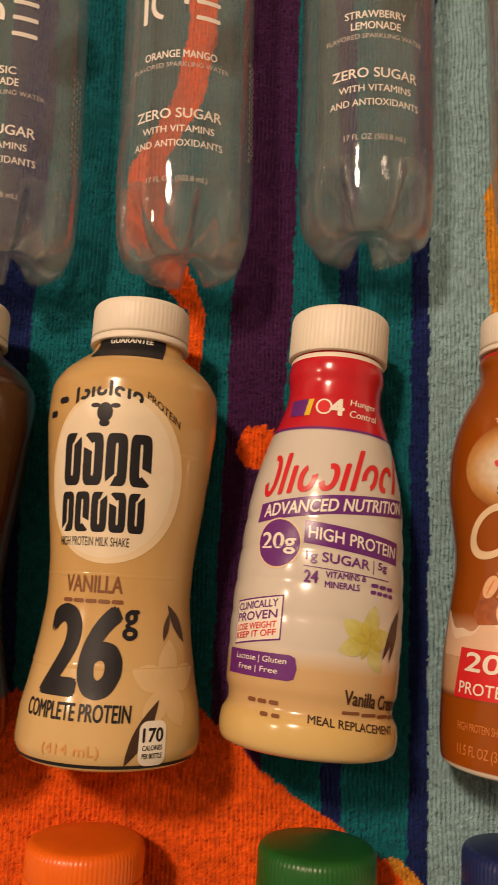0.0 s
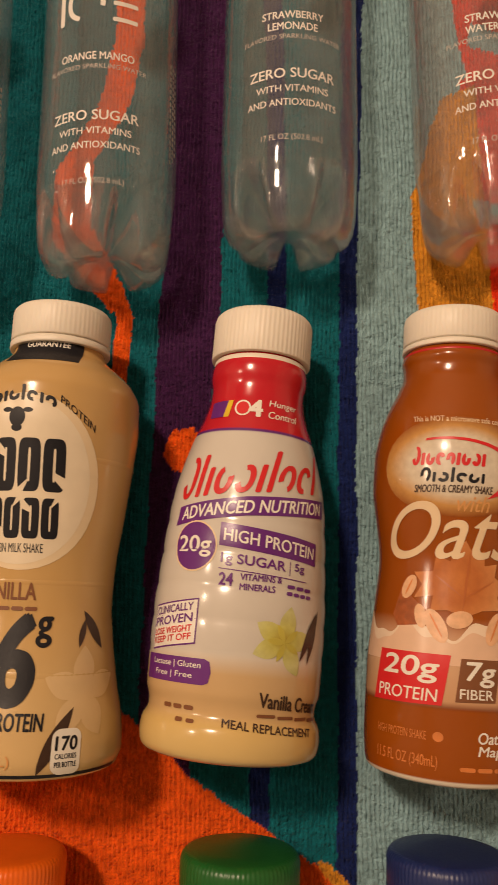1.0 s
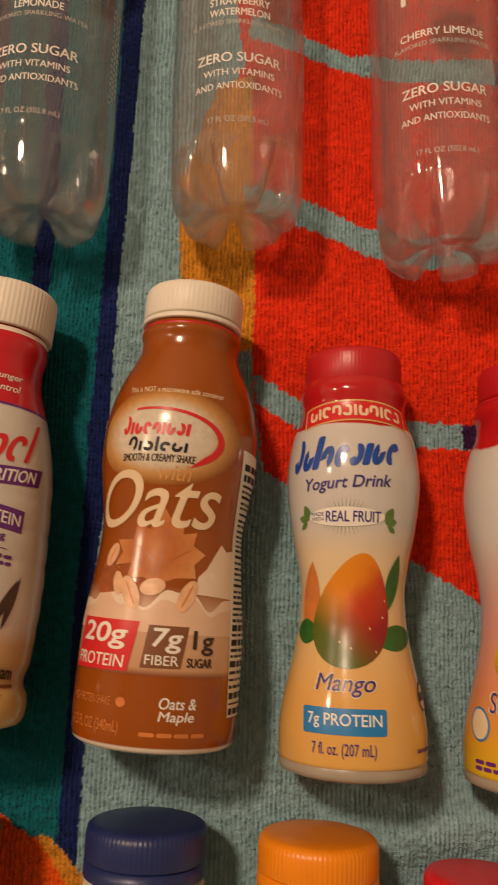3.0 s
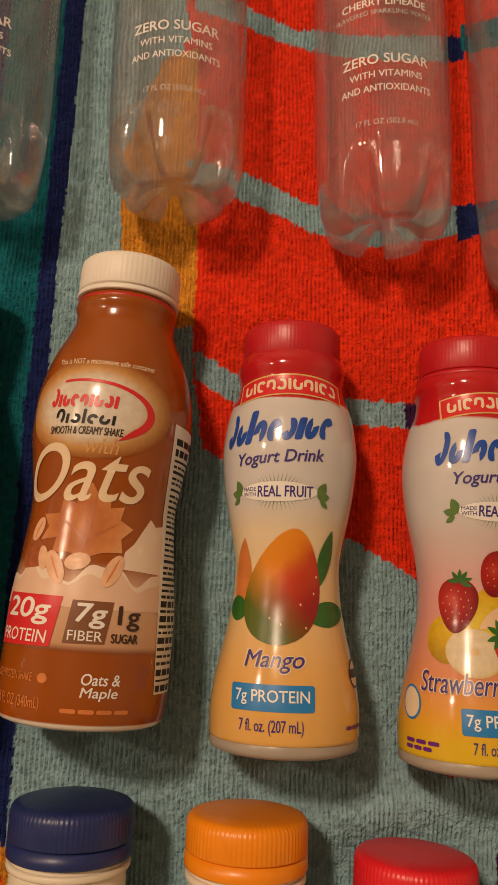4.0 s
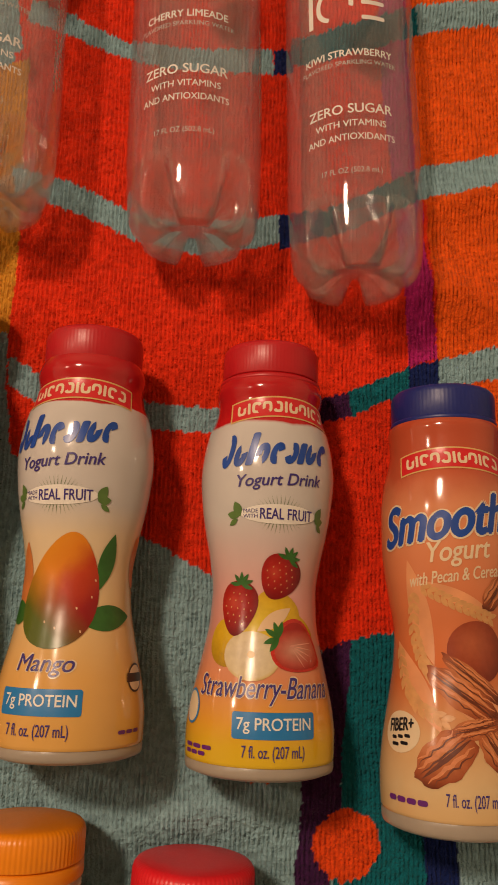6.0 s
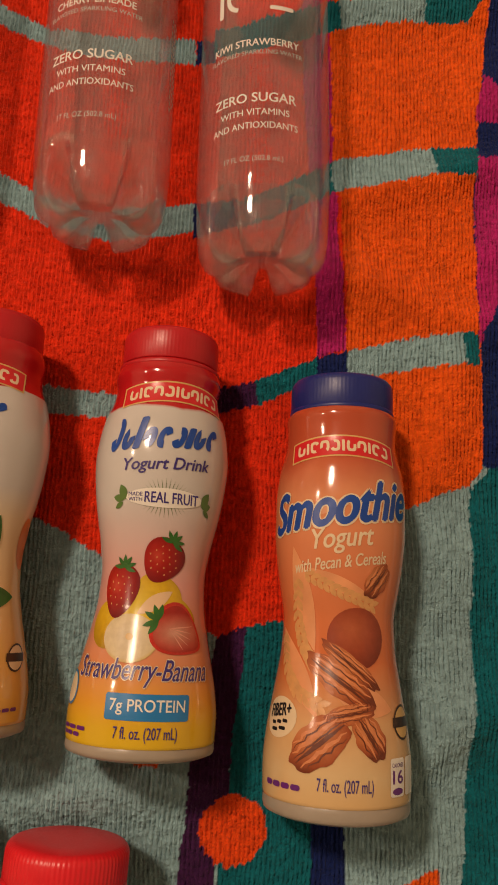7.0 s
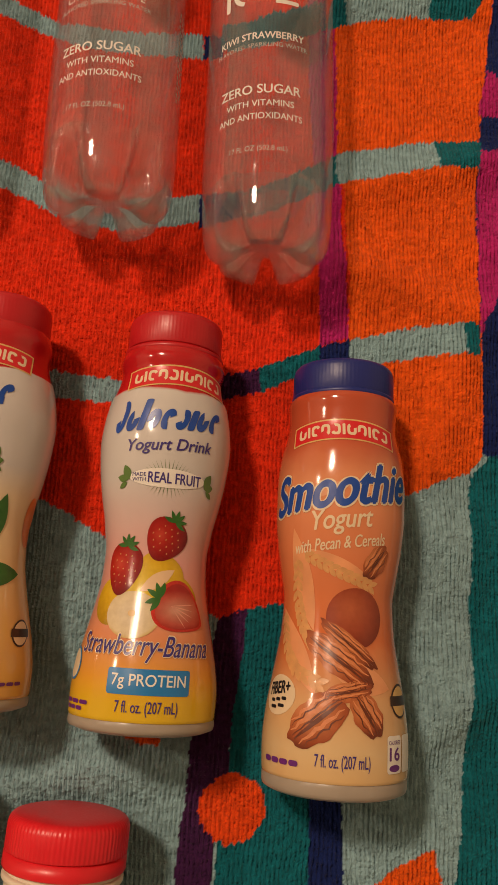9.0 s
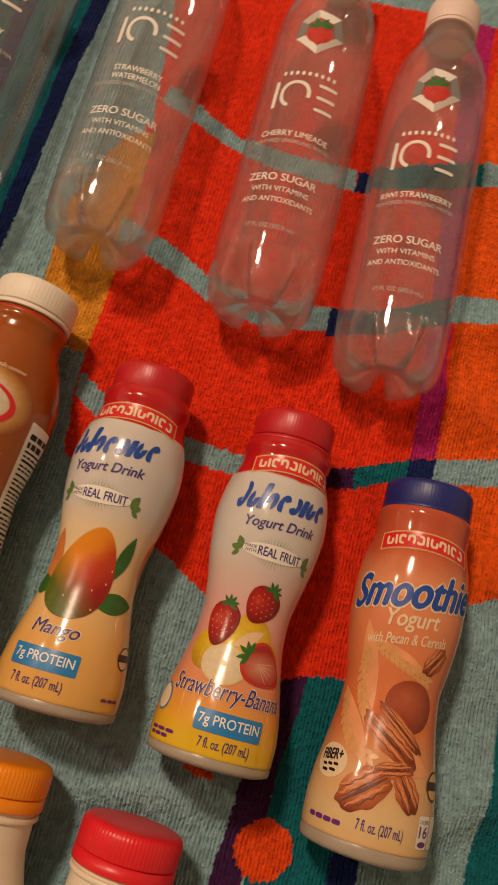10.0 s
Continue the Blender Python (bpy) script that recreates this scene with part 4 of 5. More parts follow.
def banner(b, f, mid, v):
    art(b, f, "brand_banner_edge", [band(v - 0.6, v + 8.2, mid - 22.5, mid + 22.5, 0.0055)], GOLD, 2)
    art(b, f, "brand_banner", [band(v, v + 7.6, mid - 21.8, mid + 21.8, 0.0055)], RED, 3, "red arched brand banner with gold edge")
    art(b, f, "brand_mark", mark(mid - 19.5, v + 1.5, mid + 19.5, v + 6.2, "NIESWINSIEW", 1.1, arc=0.0055, square=3.2), PALE, 4, "pale brand mark")


def fruit_claim(b, f, mid, v):
    rays = []
    for i in range(17):
        a = math.pi * (0.08 + 0.84 * i / 16)
        for s in (1, -1):
            c, sn = math.cos(a), math.sin(a) * s
            rays.append([(mid + 7.5 * c - 0.12, v + 3.6 * sn), (mid + 7.5 * c + 0.12, v + 3.6 * sn), (mid + 11 * c, v + 7.4 * sn)])
    art(b, f, "sun_rays_print", rays, SPRIG, 2)
    art(b, f, "claim_plate", [oval(mid, v, 15, 3.6)], WHITE, 3, "white oval claim plate")
    words(b, f, "REAL FRUIT", mid - 7.5, v - 1.9, mid + 13, v + 2.0, INDIGO, 5, bold=0.01)
    words(b, f, "MADE", mid - 13.8, v + 0.3, mid - 8.4, v + 1.7, INDIGO, 5)
    words(b, f, "WITH", mid - 13.8, v - 1.6, mid - 8.4, v - 0.2, INDIGO, 5)
    art(b, f, "leaf_print", [leafshape(mid - 15, v - 1, 6, 1.7, 115), leafshape(mid - 15.5, v - 1, 5, 1.4, 170), leafshape(mid - 16, v - 2, 4, 1, 215),
                             leafshape(mid + 15, v - 2, 6.5, 1.8, 60), leafshape(mid + 15, v - 2, 5, 1.5, 10), leafshape(mid + 16, v - 3, 4, 1, -35)], SPRIG, 4, "small green leaves")


def yogurt(key, label, coat, capmat, mid, points, claims=True, v_cap=(0.1475, 0.1612), brand=True, cap_r=0.0196):
    x, y, z, turn = LIE[key]
    b = bottle("yogurt_bottle", label, x, y, z, turn, "row of yogurt drinks")
    f = Form(points)
    rim = 0.0040 if brand else 0.0052
    wall(b, f, CLOUDY, 0.0, rim + 0.0004, "base", "cloudy bare plastic base")
    wall(b, f, coat, rim, None, foot=False)
    screw_cap(b, v_cap[0], v_cap[1], cap_r, capmat, 84, 0.00003, label="ribbed plastic screw cap", domed=0.0002)
    if brand:
        art(b, f, "brand_mark", mark(mid - 25.5, 110.6, mid + 19.5, 123.6, "WnIsewine", 2.9, 0.28, 0.07), BLUE, 3, "slanting blue brand mark")
        words(b, f, "Yogurt Drink", mid - 17, 101.4, mid + 17, 107.2, INDIGO, 3, shear=0.2, bold=0.012, slope=0.05)
        fruit_claim(b, f, mid, 92.2)
    return b, f


mango_coat = sleeve("mango_sleeve", 0.15, [(0, (0.72, 0.4, 0.1)), (0.030, (0.76, 0.42, 0.12)), (0.055, (0.78, 0.55, 0.27)), (0.080, (0.78, 0.62, 0.4)), (0.092, CYW), (0.1295, CYW), (0.1297, CYR), (0.15, CYR)], rough=0.13, wave=0.004)
b, f = yogurt("mango_drink", "mango yogurt drink bottle, orange and white, red cap", mango_coat, CAPRED, -6.5, YOG)
banner(b, f, -2.5, 129.8)
skin = fruit_skin("mango_blush_ink", [(0.0, (0.72, 0.30, 0.015)), (0.38, (0.70, 0.22, 0.012)), (0.55, (0.5, 0.05, 0.012)), (0.8, (0.30, 0.012, 0.012)), (1.0, (0.18, 0.008, 0.008))], -42, 0.042, 1.42,
                  (0.09, 0.12, 0.012), 222, 0.014, 2.60)
art(b, f, "mango_slice_print", [leafshape(-22, 46, 30, 5, 86), oval(31, 70, 5, 10, -10)], MAPLE, 2)
art(b, f, "leaf_print", [leafshape(3, 48, 23, 4.6, 4), leafshape(10, 58, 22, 3.2, 74), leafshape(-16, 50, 14, 4.5, 178), leafshape(-14, 44, 20, 3, 0)], GREEN, 3, "dark green mango leaves")
fruit = []
for i in range(40):
    t = 2 * math.pi * i / 40
    w = 14.0 * (1 - 0.30 * math.sin(t)) * math.cos(t)
    h = 20.5 * math.sin(t)
    fruit.append((-3.2 + w * 0.985 + h * 0.20, 58.5 + h - w * 0.10))
art(b, f, "mango_print", [fruit], skin, 4, "ripe red and yellow mango picture")
art(b, f, "dew_drop_print", [oval(u, v, 0.3, 0.5, 20) for u, v in ((3, 52), (8, 56), (-4, 45), (5, 44), (-8, 47), (9, 62))], WARM2, 5)
words(b, f, "Mango", -17.9, 28.3, 4.8, 36.3, PALE, 2, shear=0.3, bold=0.032)
words(b, f, "Mango", -17.5, 28.6, 4.4, 36.0, INDIGO, 3, shear=0.3, bold=0.006)
art(b, f, "protein_panel", [rounded(-22.8, 16.0, 8.1, 24.8, 1)], SKY, 2, "blue protein panel")
words(b, f, "7g PROTEIN", -20.6, 17.9, 6.2, 23.0, WHITE, 4, bold=0.005)
words(b, f, "7 fl. oz. (207 mL)", -18.9, 8.2, 4.1, 13.4, INDIGO, 3)
art(b, f, "small_print", bars(22, 9.5, 34, 10.8, [1, 1, 1], 0, 0.15), PURPLE, 3)
art(b, f, "quality_seal", [oval(31, 28, 5, 5)], DARKBROWN, 3)
art(b, f, "quality_seal_face", [oval(31, 28, 4.3, 4.3)], CREAM, 4)
art(b, f, "quality_seal_bar", [box(25.5, 26.6, 36.5, 29.6)], DARKBROWN, 5)

straw_coat = sleeve("strawberry_sleeve", 0.15, [(0, (0.72, 0.5, 0.02)), (0.013, (0.73, 0.46, 0.02)), (0.022, (0.76, 0.36, 0.04)), (0.036, (0.72, 0.28, 0.13)), (0.064, (0.72, 0.35, 0.31)), (0.094, CYW), (0.1300, CYW),
                                                 (0.1302, CYR), (0.15, CYR)], rough=0.13, wave=0.005)
b, f = yogurt("strawberry_drink", "strawberry banana yogurt drink bottle, pink and yellow, red cap", straw_coat, CAPRED, 3.0, YOG, v_cap=(0.1490, 0.1630))
banner(b, f, 4.5, 130.4)
ring(b, 0.1462, 0.1482, 0.0206, CAPRED, "tamper_ring")
BANANA = shaded("banana_ink", f, -4, 52, 22, 17, [(0, (0.78, 0.60, 0.06)), (0.6, (0.74, 0.47, 0.02)), (1.0, (0.45, 0.27, 0.015))])
art(b, f, "banana_print", [oval(-15, 46, 9.5, 8.5, 30), oval(3, 52, 17, 7.5, -18), oval(4, 58, 9, 6, -30)], BANANA, 2, "yellow banana picture")
SLICE = shaded("banana_slice_ink", f, -6, 42, 11, 9, [(0, (0.7, 0.58, 0.36)), (0.25, (0.78, 0.68, 0.48)), (0.85, (0.76, 0.64, 0.4)), (1.0, (0.7, 0.5, 0.16))])
art(b, f, "banana_slice_print", [oval(-6, 41.5, 10.5, 8.5)], SLICE, 3, "pale banana slice picture")
art(b, f, "banana_slice_heart", [oval(-6, 42, 1.4, 1.2)], GOLD, 4)
art(b, f, "banana_peel_print", [leafshape(-4, 50, 15, 2.6, 35)], WARM2, 4)


def strawberry(u, v, w, h, turn):
    c, s = math.cos(radians(turn)), math.sin(radians(turn))
    body = []
    for i in range(30):
        t = 2 * math.pi * i / 30
        a, d = w * math.cos(t) * (1 + 0.28 * math.sin(t)), h * math.sin(t)
        body.append((u + a * c - d * s, v + a * s + d * c))
    ink = shaded("strawberry_ink", f, u - 0.3 * w, v + 0.2 * h, w * 1.5, h * 1.35, [(0, (0.62, 0.07, 0.04)), (0.25, (0.46, 0.02, 0.014)), (0.65, (0.28, 0.008, 0.009)), (1.0, (0.11, 0.003, 0.006))])
    art(b, f, "strawberry_print", [body], ink, 4, "red strawberry picture")
    seeds = []
    for i in range(-2, 3):
        for j in range(-3, 3):
            a, d = (i + 0.5 * (j % 2)) * w * 0.36, j * h * 0.26
            if (a / w) ** 2 + (d / h) ** 2 < 0.62:
                seeds.append(oval(u + a * c - d * s, v + a * s + d * c, 0.2, 0.34, turn, 6))
    art(b, f, "seed_print", seeds, GOLD, 5)
    tu, tv = u - h * 0.85 * s, v + h * 0.85 * c
    art(b, f, "leaf_print", [leafshape(tu, tv, 4.8, 0.75, turn + 90 + k) for k in (-100, -62, -25, 8, 45, 90)], GREEN, 5)


strawberry(4, 69.5, 7.5, 8.5, -25)
strawberry(-11.5, 58, 7.2, 10.0, -8)


def cut_berry(k):
    """The outline of a berry cut lengthwise, its tip to the lower side, k of its full size."""
    c, d = math.cos(radians(-27)), math.sin(radians(-27))
    raw = [(11.5 * k * math.cos(t), 8.4 * k * math.sin(t) * (1 - 0.5 * math.cos(t))) for t in (2 * math.pi * i / 32 for i in range(32))]
    return [(12.5 + x * c - y * d, 44 + x * d + y * c) for x, y in raw]


art(b, f, "strawberry_print", [cut_berry(1.0)], BERRY, 4, "cut strawberry picture")
FLESH = shaded("strawberry_flesh_ink", f, 11, 44, 11.5, 7.2, [(0, (0.70, 0.42, 0.30)), (0.3, (0.60, 0.22, 0.15)), (0.7, (0.52, 0.09, 0.06)), (1.0, (0.40, 0.02, 0.015))])
art(b, f, "strawberry_flesh_print", [cut_berry(0.88)], FLESH, 5)
art(b, f, "strawberry_flesh_rays", [leafshape(8, 45.4, 10, 0.2, a) for a in (-50, -35, -22, -9, 6)], BERRYIN, 6)
art(b, f, "leaf_print", [leafshape(4, 48, 6, 1.0, a) for a in (80, 110, 150, 200, 235)], GREEN, 6)
words(b, f, "Strawberry-Banana", -27.8, 25.0, 26.8, 34.8, PALE, 4, shear=0.3, bold=0.032)
words(b, f, "Strawberry-Banana", -27.5, 25.2, 26.5, 34.6, INDIGO, 5, shear=0.3, bold=0.002)
art(b, f, "protein_panel", [rounded(-12.4, 14.2, 18.1, 23.0, 1)], SKY, 2, "blue protein panel")
words(b, f, "7g PROTEIN", -10.6, 16.0, 16.4, 21.2, WHITE, 4, bold=0.005)
words(b, f, "7 fl. oz. (207 mL)", -8.6, 7.0, 13.9, 12.2, INDIGO, 3)
art(b, f, "quality_seal", [oval(-33, 23, 5.2, 6)], SKY, 3)
art(b, f, "quality_seal_face", [oval(-33, 23, 4.4, 5.2)], PALE, 4)
art(b, f, "small_print", bars(-36, 9.4, -20, 10.8, [1, 1, 1], 0, 0.15) + bars(-36, 7.2, -23, 8.6, [1, 1, 1], 0, 0.15), PURPLE, 3)

SMOO = [(0, .0262), (.0020, .0274), (.0165, .0280), (.0270, .0272), (.0370, .0256), (.0480, .0237), (.0580, .0222), (.0690, .0216), (.0800, .0232), (.0915, .0250), (.1030, .0260), (.1145, .0260), (.1265, .0249),
        (.1340, .0230), (.1390, .0221), (.1440, .0222), (.1490, .0226), (.1520, .0210), (.1550, .0195)]
pecan_coat = sleeve("pecan_sleeve", 0.155, [(0, (0.66, 0.4, 0.15)), (0.022, (0.7, 0.5, 0.26)), (0.040, (0.68, 0.38, 0.17)), (0.060, (0.66, 0.17, 0.05)), (0.090, (0.70, 0.22, 0.09)), (0.122, (0.72, 0.28, 0.13)), (0.136, (0.52, 0.10, 0.045)), (0.155, (0.5, 0.085, 0.035))], rough=0.13, wave=0.012)
b, f = yogurt("pecan_drink", "pecan and cereal yogurt smoothie bottle, salmon-coloured, blue cap", pecan_coat, CAPBLUE, 0, SMOO, v_cap=(0.1525, 0.1662), brand=False, cap_r=0.0211)
ring(b, 0.1508, 0.1532, 0.0215, CAPBLUE, "tamper_ring")
banner(b, f, -3.5, 131.2)
words(b, f, "Smoothie", -35.2, 104.2, 26.6, 119.6, PALE, 3, shear=0.25, bold=0.055, slope=0.13)
words(b, f, "Smoothie", -35.0, 104.5, 26.4, 119.3, BLUE, 5, shear=0.25, bold=0.03, slope=0.13)
words(b, f, "Yogurt", -15.7, 93.6, 8, 103.2, PALE, 3, shear=0.15, slope=0.1, bold=0.01)
words(b, f, "with Pecan & Cereals", -22.6, 88.2, 14, 92.8, PALE, 3, shear=0.1, slope=0.13, bold=0.006)
wheat = []


def ear(path, size):
    """Grains in pairs along a bent stalk."""
    p = np.array(path)
    at = np.linspace(0, len(p) - 1, 12)
    us, vs = np.interp(at, range(len(p)), p[:, 0]), np.interp(at, range(len(p)), p[:, 1])
    for k in range(11):
        a = math.degrees(math.atan2(vs[k + 1] - vs[k], us[k + 1] - us[k]))
        wheat.extend((leafshape(us[k], vs[k], size, size * 0.22, a + 30), leafshape(us[k], vs[k], size, size * 0.22, a - 30)))


ear([(-21, 84), (-21, 70), (-18, 60), (-14, 54)], 5.0)
ear([(-29, 64), (-26, 51), (-20, 43), (-9, 38.5)], 5.2)
ear([(-18, 86), (-4, 79.5), (10, 74.5)], 4.4)
SWIRL = plain("cream_swirl_ink", (0.71, 0.31, 0.14), 0.3, vary=0.3, scale=90.0)
art(b, f, "cream_swirl_print", [leafshape(-24, 96, 40, 4.2, -74), leafshape(-30, 66, 36, 4.6, -60), leafshape(-17, 88, 30, 2.6, -24), leafshape(-6, 44, 24, 5.0, -14),
                                    leafshape(16, 110, 24, 1.6, 172), leafshape(-18, 107, 18, 1.6, 20)], SWIRL, 1, "cream swirls")
art(b, f, "wheat_print", wheat, plain("wheat_ink", (0.63, 0.32, 0.12), 0.3, vary=0.3, scale=300.0), 2, "golden wheat ears picture")
art(b, f, "nut_print", [oval(2.7, 63, 11, 11)], shaded("round_nut_ink", f, 0.5, 66, 15, 15, [(0, (0.50, 0.13, 0.055)), (0.5, (0.36, 0.07, 0.03)), (0.95, (0.2, 0.03, 0.014))]), 3, "round brown nut picture")


PECANLIT = plain("pecan_ridge_ink", (0.62, 0.22, 0.085), 0.3, vary=0.35, scale=420.0)


def pecan(u, v, a, c, turn):
    """A pecan half: a lobed outline with long ridges and furrows."""
    co, si = math.cos(radians(turn)), math.sin(radians(turn))
    at = lambda x, y: (u + x * co - y * si, v + x * si + y * co)
    rim = []
    for i in range(36):
        t = 2 * math.pi * i / 36
        k = 1 + 0.05 * math.sin(7 * t) + 0.03 * math.sin(11 * t + 1)
        rim.append(at(a * k * math.cos(t), c * k * math.sin(t)))
    ink = shaded("pecan_half_ink", f, u - 0.15 * a, v + 0.35 * c, a * 1.15, (a + c) * 0.62, [(0, (0.68, 0.27, 0.11)), (0.45, (0.54, 0.17, 0.06)), (0.8, (0.36, 0.085, 0.03)), (1.0, (0.17, 0.036, 0.015))])
    art(b, f, "pecan_print", [rim], ink, 4, "pecan half picture")
    for k, w, ink in ((-0.36, 0.10, PECANLIT), (0.34, 0.12, PECANLIT), (0.66, 0.09, PECANLIT), (-0.58, 0.045, PECANDARK), (-0.05, 0.11, PECANDARK), (0.13, 0.05, PECANDARK), (0.52, 0.04, PECANDARK)):
        half = a * 0.86 * math.sqrt(1 - k * k)
        line, back = [], []
        for i in range(11):
            x = -half + 2 * half * i / 10
            y = k * c * (1 - 0.12 * math.cos(x * 1.1 + k * 9)) + 0.12 * math.sin(x * 1.7 + k * 20)
            thick = w * c * math.sin(math.pi * (0.06 + 0.88 * i / 10))
            line.append(at(x, y - thick))
            back.append(at(x, y + thick))
        art(b, f, "pecan_ridge_print", [line + back[::-1]], ink, 5 if ink is PECANLIT else 5.5)


for place in ((10.5, 84, 7.4, 4.4, 52), (0.5, 53.5, 13.5, 3.0, -38), (-3.5, 48, 15, 5.4, -35), (0, 37, 9.5, 3.4, 12), (7, 29.5, 8.6, 5.4, -56), (-11.5, 27, 13, 7.4, 38)):
    pecan(*place)
words(b, f, "FIBER+", -35, 34.4, -22.6, 38.6, BLACK, 4, shear=0.15, bold=0.03, slope=0.15)
art(b, f, "fibre_badge", [oval(-29, 34, 9, 7, 15)], PALE, 2, "pale oval fibre badge")
art(b, f, "small_print", bars(-34, 31.8, -24, 33.0, [1, 1, 1], 0, 0.2, slope=0.15) + bars(-34, 29.4, -25, 30.6, [1, 1], 0, 0.2, slope=0.15), BLACK, 4)
words(b, f, "7 fl. oz. (207 mL)", -12, 10.2, 8, 15.8, INDIGO, 3)
art(b, f, "small_print", bars(-36, 10.6, -18, 12.6, [1, 1, 1, 1], 0, 0.12), PURPLE, 3)
art(b, f, "quality_seal", [oval(24, 34, 6, 6)], DARKBROWN, 3, "dark round quality seal")
art(b, f, "quality_seal_face", [oval(24, 34, 5.2, 5.2)], GOLD, 4)
art(b, f, "quality_seal_bar", [box(17.5, 32.4, 30.5, 35.8)], DARKBROWN, 5)
art(b, f, "calorie_badge", [rounded(15.4, 9.6, 23.4, 22.4, 1.2), rounded(24.2, 9.6, 32, 22.4, 1.2)], WHITE, 3, "white calorie badges")
words(b, f, "16", 16.6, 14.0, 22.2, 18.4, PURPLE, 4, bold=0.02)
words(b, f, "CALORIES", 16.2, 19.4, 22.6, 20.8, PURPLE, 4)
art(b, f, "calorie_badge_foot", [oval(19.4, 11.4, 3.0, 1.2)], PURPLE, 4)

# ---- row of empty clear bottles ----
ICE = [(0.030, .0291), (.0360, .0294), (.0500, .0294), (.1000, .0292), (.1550, .0292), (.1760, .0286), (.1940, .0252), (.2080, .0195), (.2180, .0150), (.2220, .0140), (.2340, .0138)]


def clear_shell(f):
    """Thin clear wall with a base of five feet."""
    big = 0.0291
    bm = bmesh.new()
    seg = 150
    rows = []
    leg = np.array([(.03, .0072), (.2, .0070), (.36, .0052), (.48, .0022), (.58, .0004), (.66, 0), (.76, .0006), (.86, .0030), (.935, .0075), (.97, .0135), (.988, .0210), (1.0, .0300)])
    strap = np.array([(.03, .0072), (.16, .0074), (.30, .0082), (.44, .0098), (.56, .0120), (.66, .0145), (.745, .0172), (.82, .0200), (.88, .0228), (.925, .0255), (.955, .0282), (.972, .0310)])

    def footed(a):
        k = min(1.0, max(0.0, (math.cos(5 * a) + 0.92) / 0.85))
        return k * k * (3 - 2 * k)

    at = np.linspace(0, 1, len(leg))
    for s in np.linspace(0, 1, 40):
        lr, lv = np.interp(s, at, leg[:, 0]), np.interp(s, at, leg[:, 1])
        sr, sv = np.interp(s, at, strap[:, 0]), np.interp(s, at, strap[:, 1])
        row = []
        for i in range(seg):
            a = 2 * math.pi * i / seg
            k = footed(a)
            r, v = big * (lr * k + sr * (1 - k)), lv * k + sv * (1 - k)
            row.append(bm.verts.new((r * math.sin(a), v, r * math.cos(a))))
        rows.append(row)
    for v, r in zip(f.v[1::3], f.r[1::3]):
        k = max(0.0, 1 - (v - 0.030) / 0.014) ** 2
        row = []
        for i in range(seg):
            a = 2 * math.pi * i / seg
            lag = 1 - footed(a)
            rr = r * (1 - 0.028 * k * lag)
            row.append(bm.verts.new((rr * math.sin(a), v + 0.001 * k * lag, rr * math.cos(a))))
        rows.append(row)
    for p, q in zip(rows, rows[1:]):
        for i in range(seg):
            j = (i + 1) % seg
            bm.faces.new((p[i], p[j], q[j], q[i]))
    bm.faces.new(rows[0])
    bmesh.ops.recalc_face_normals(bm, faces=bm.faces)
    bm.normal_update()
    # the inner face of the wall, joined to the outer one at the mouth
    twin = {}
    count = len(bm.verts)
    outer = bm.faces[:]
    for w in bm.verts[:]:
        twin[w] = bm.verts.new(w.co - w.normal * (0.0004 + 0.0008 * max(0.0, 1 - w.co.y / 0.02)))
    for face in outer:
        bm.faces.new([twin[w] for w in reversed(face.verts[:])])
    top = rows[-1]
    for i in range(seg):
        j = (i + 1) % seg
        bm.faces.new((top[i], top[j], twin[top[j]], twin[top[i]]))
    bm.verts.index_update()
    # parted into the wall and the foot below it
    foot = bm.copy()
    bmesh.ops.delete(bm, geom=[w for w in bm.verts if w.index % count < 38 * seg], context="VERTS")
    bmesh.ops.delete(foot, geom=[w for w in foot.verts if w.index % count >= 39 * seg], context="VERTS")
    return bm, foot


FOOT = clear_plastic("clear_foot_plastic", (0.985, 0.985, 0.985), 0.036, 0.24, 0.05)
ice_form = Form(ICE)
shell_mesh = foot_mesh = None


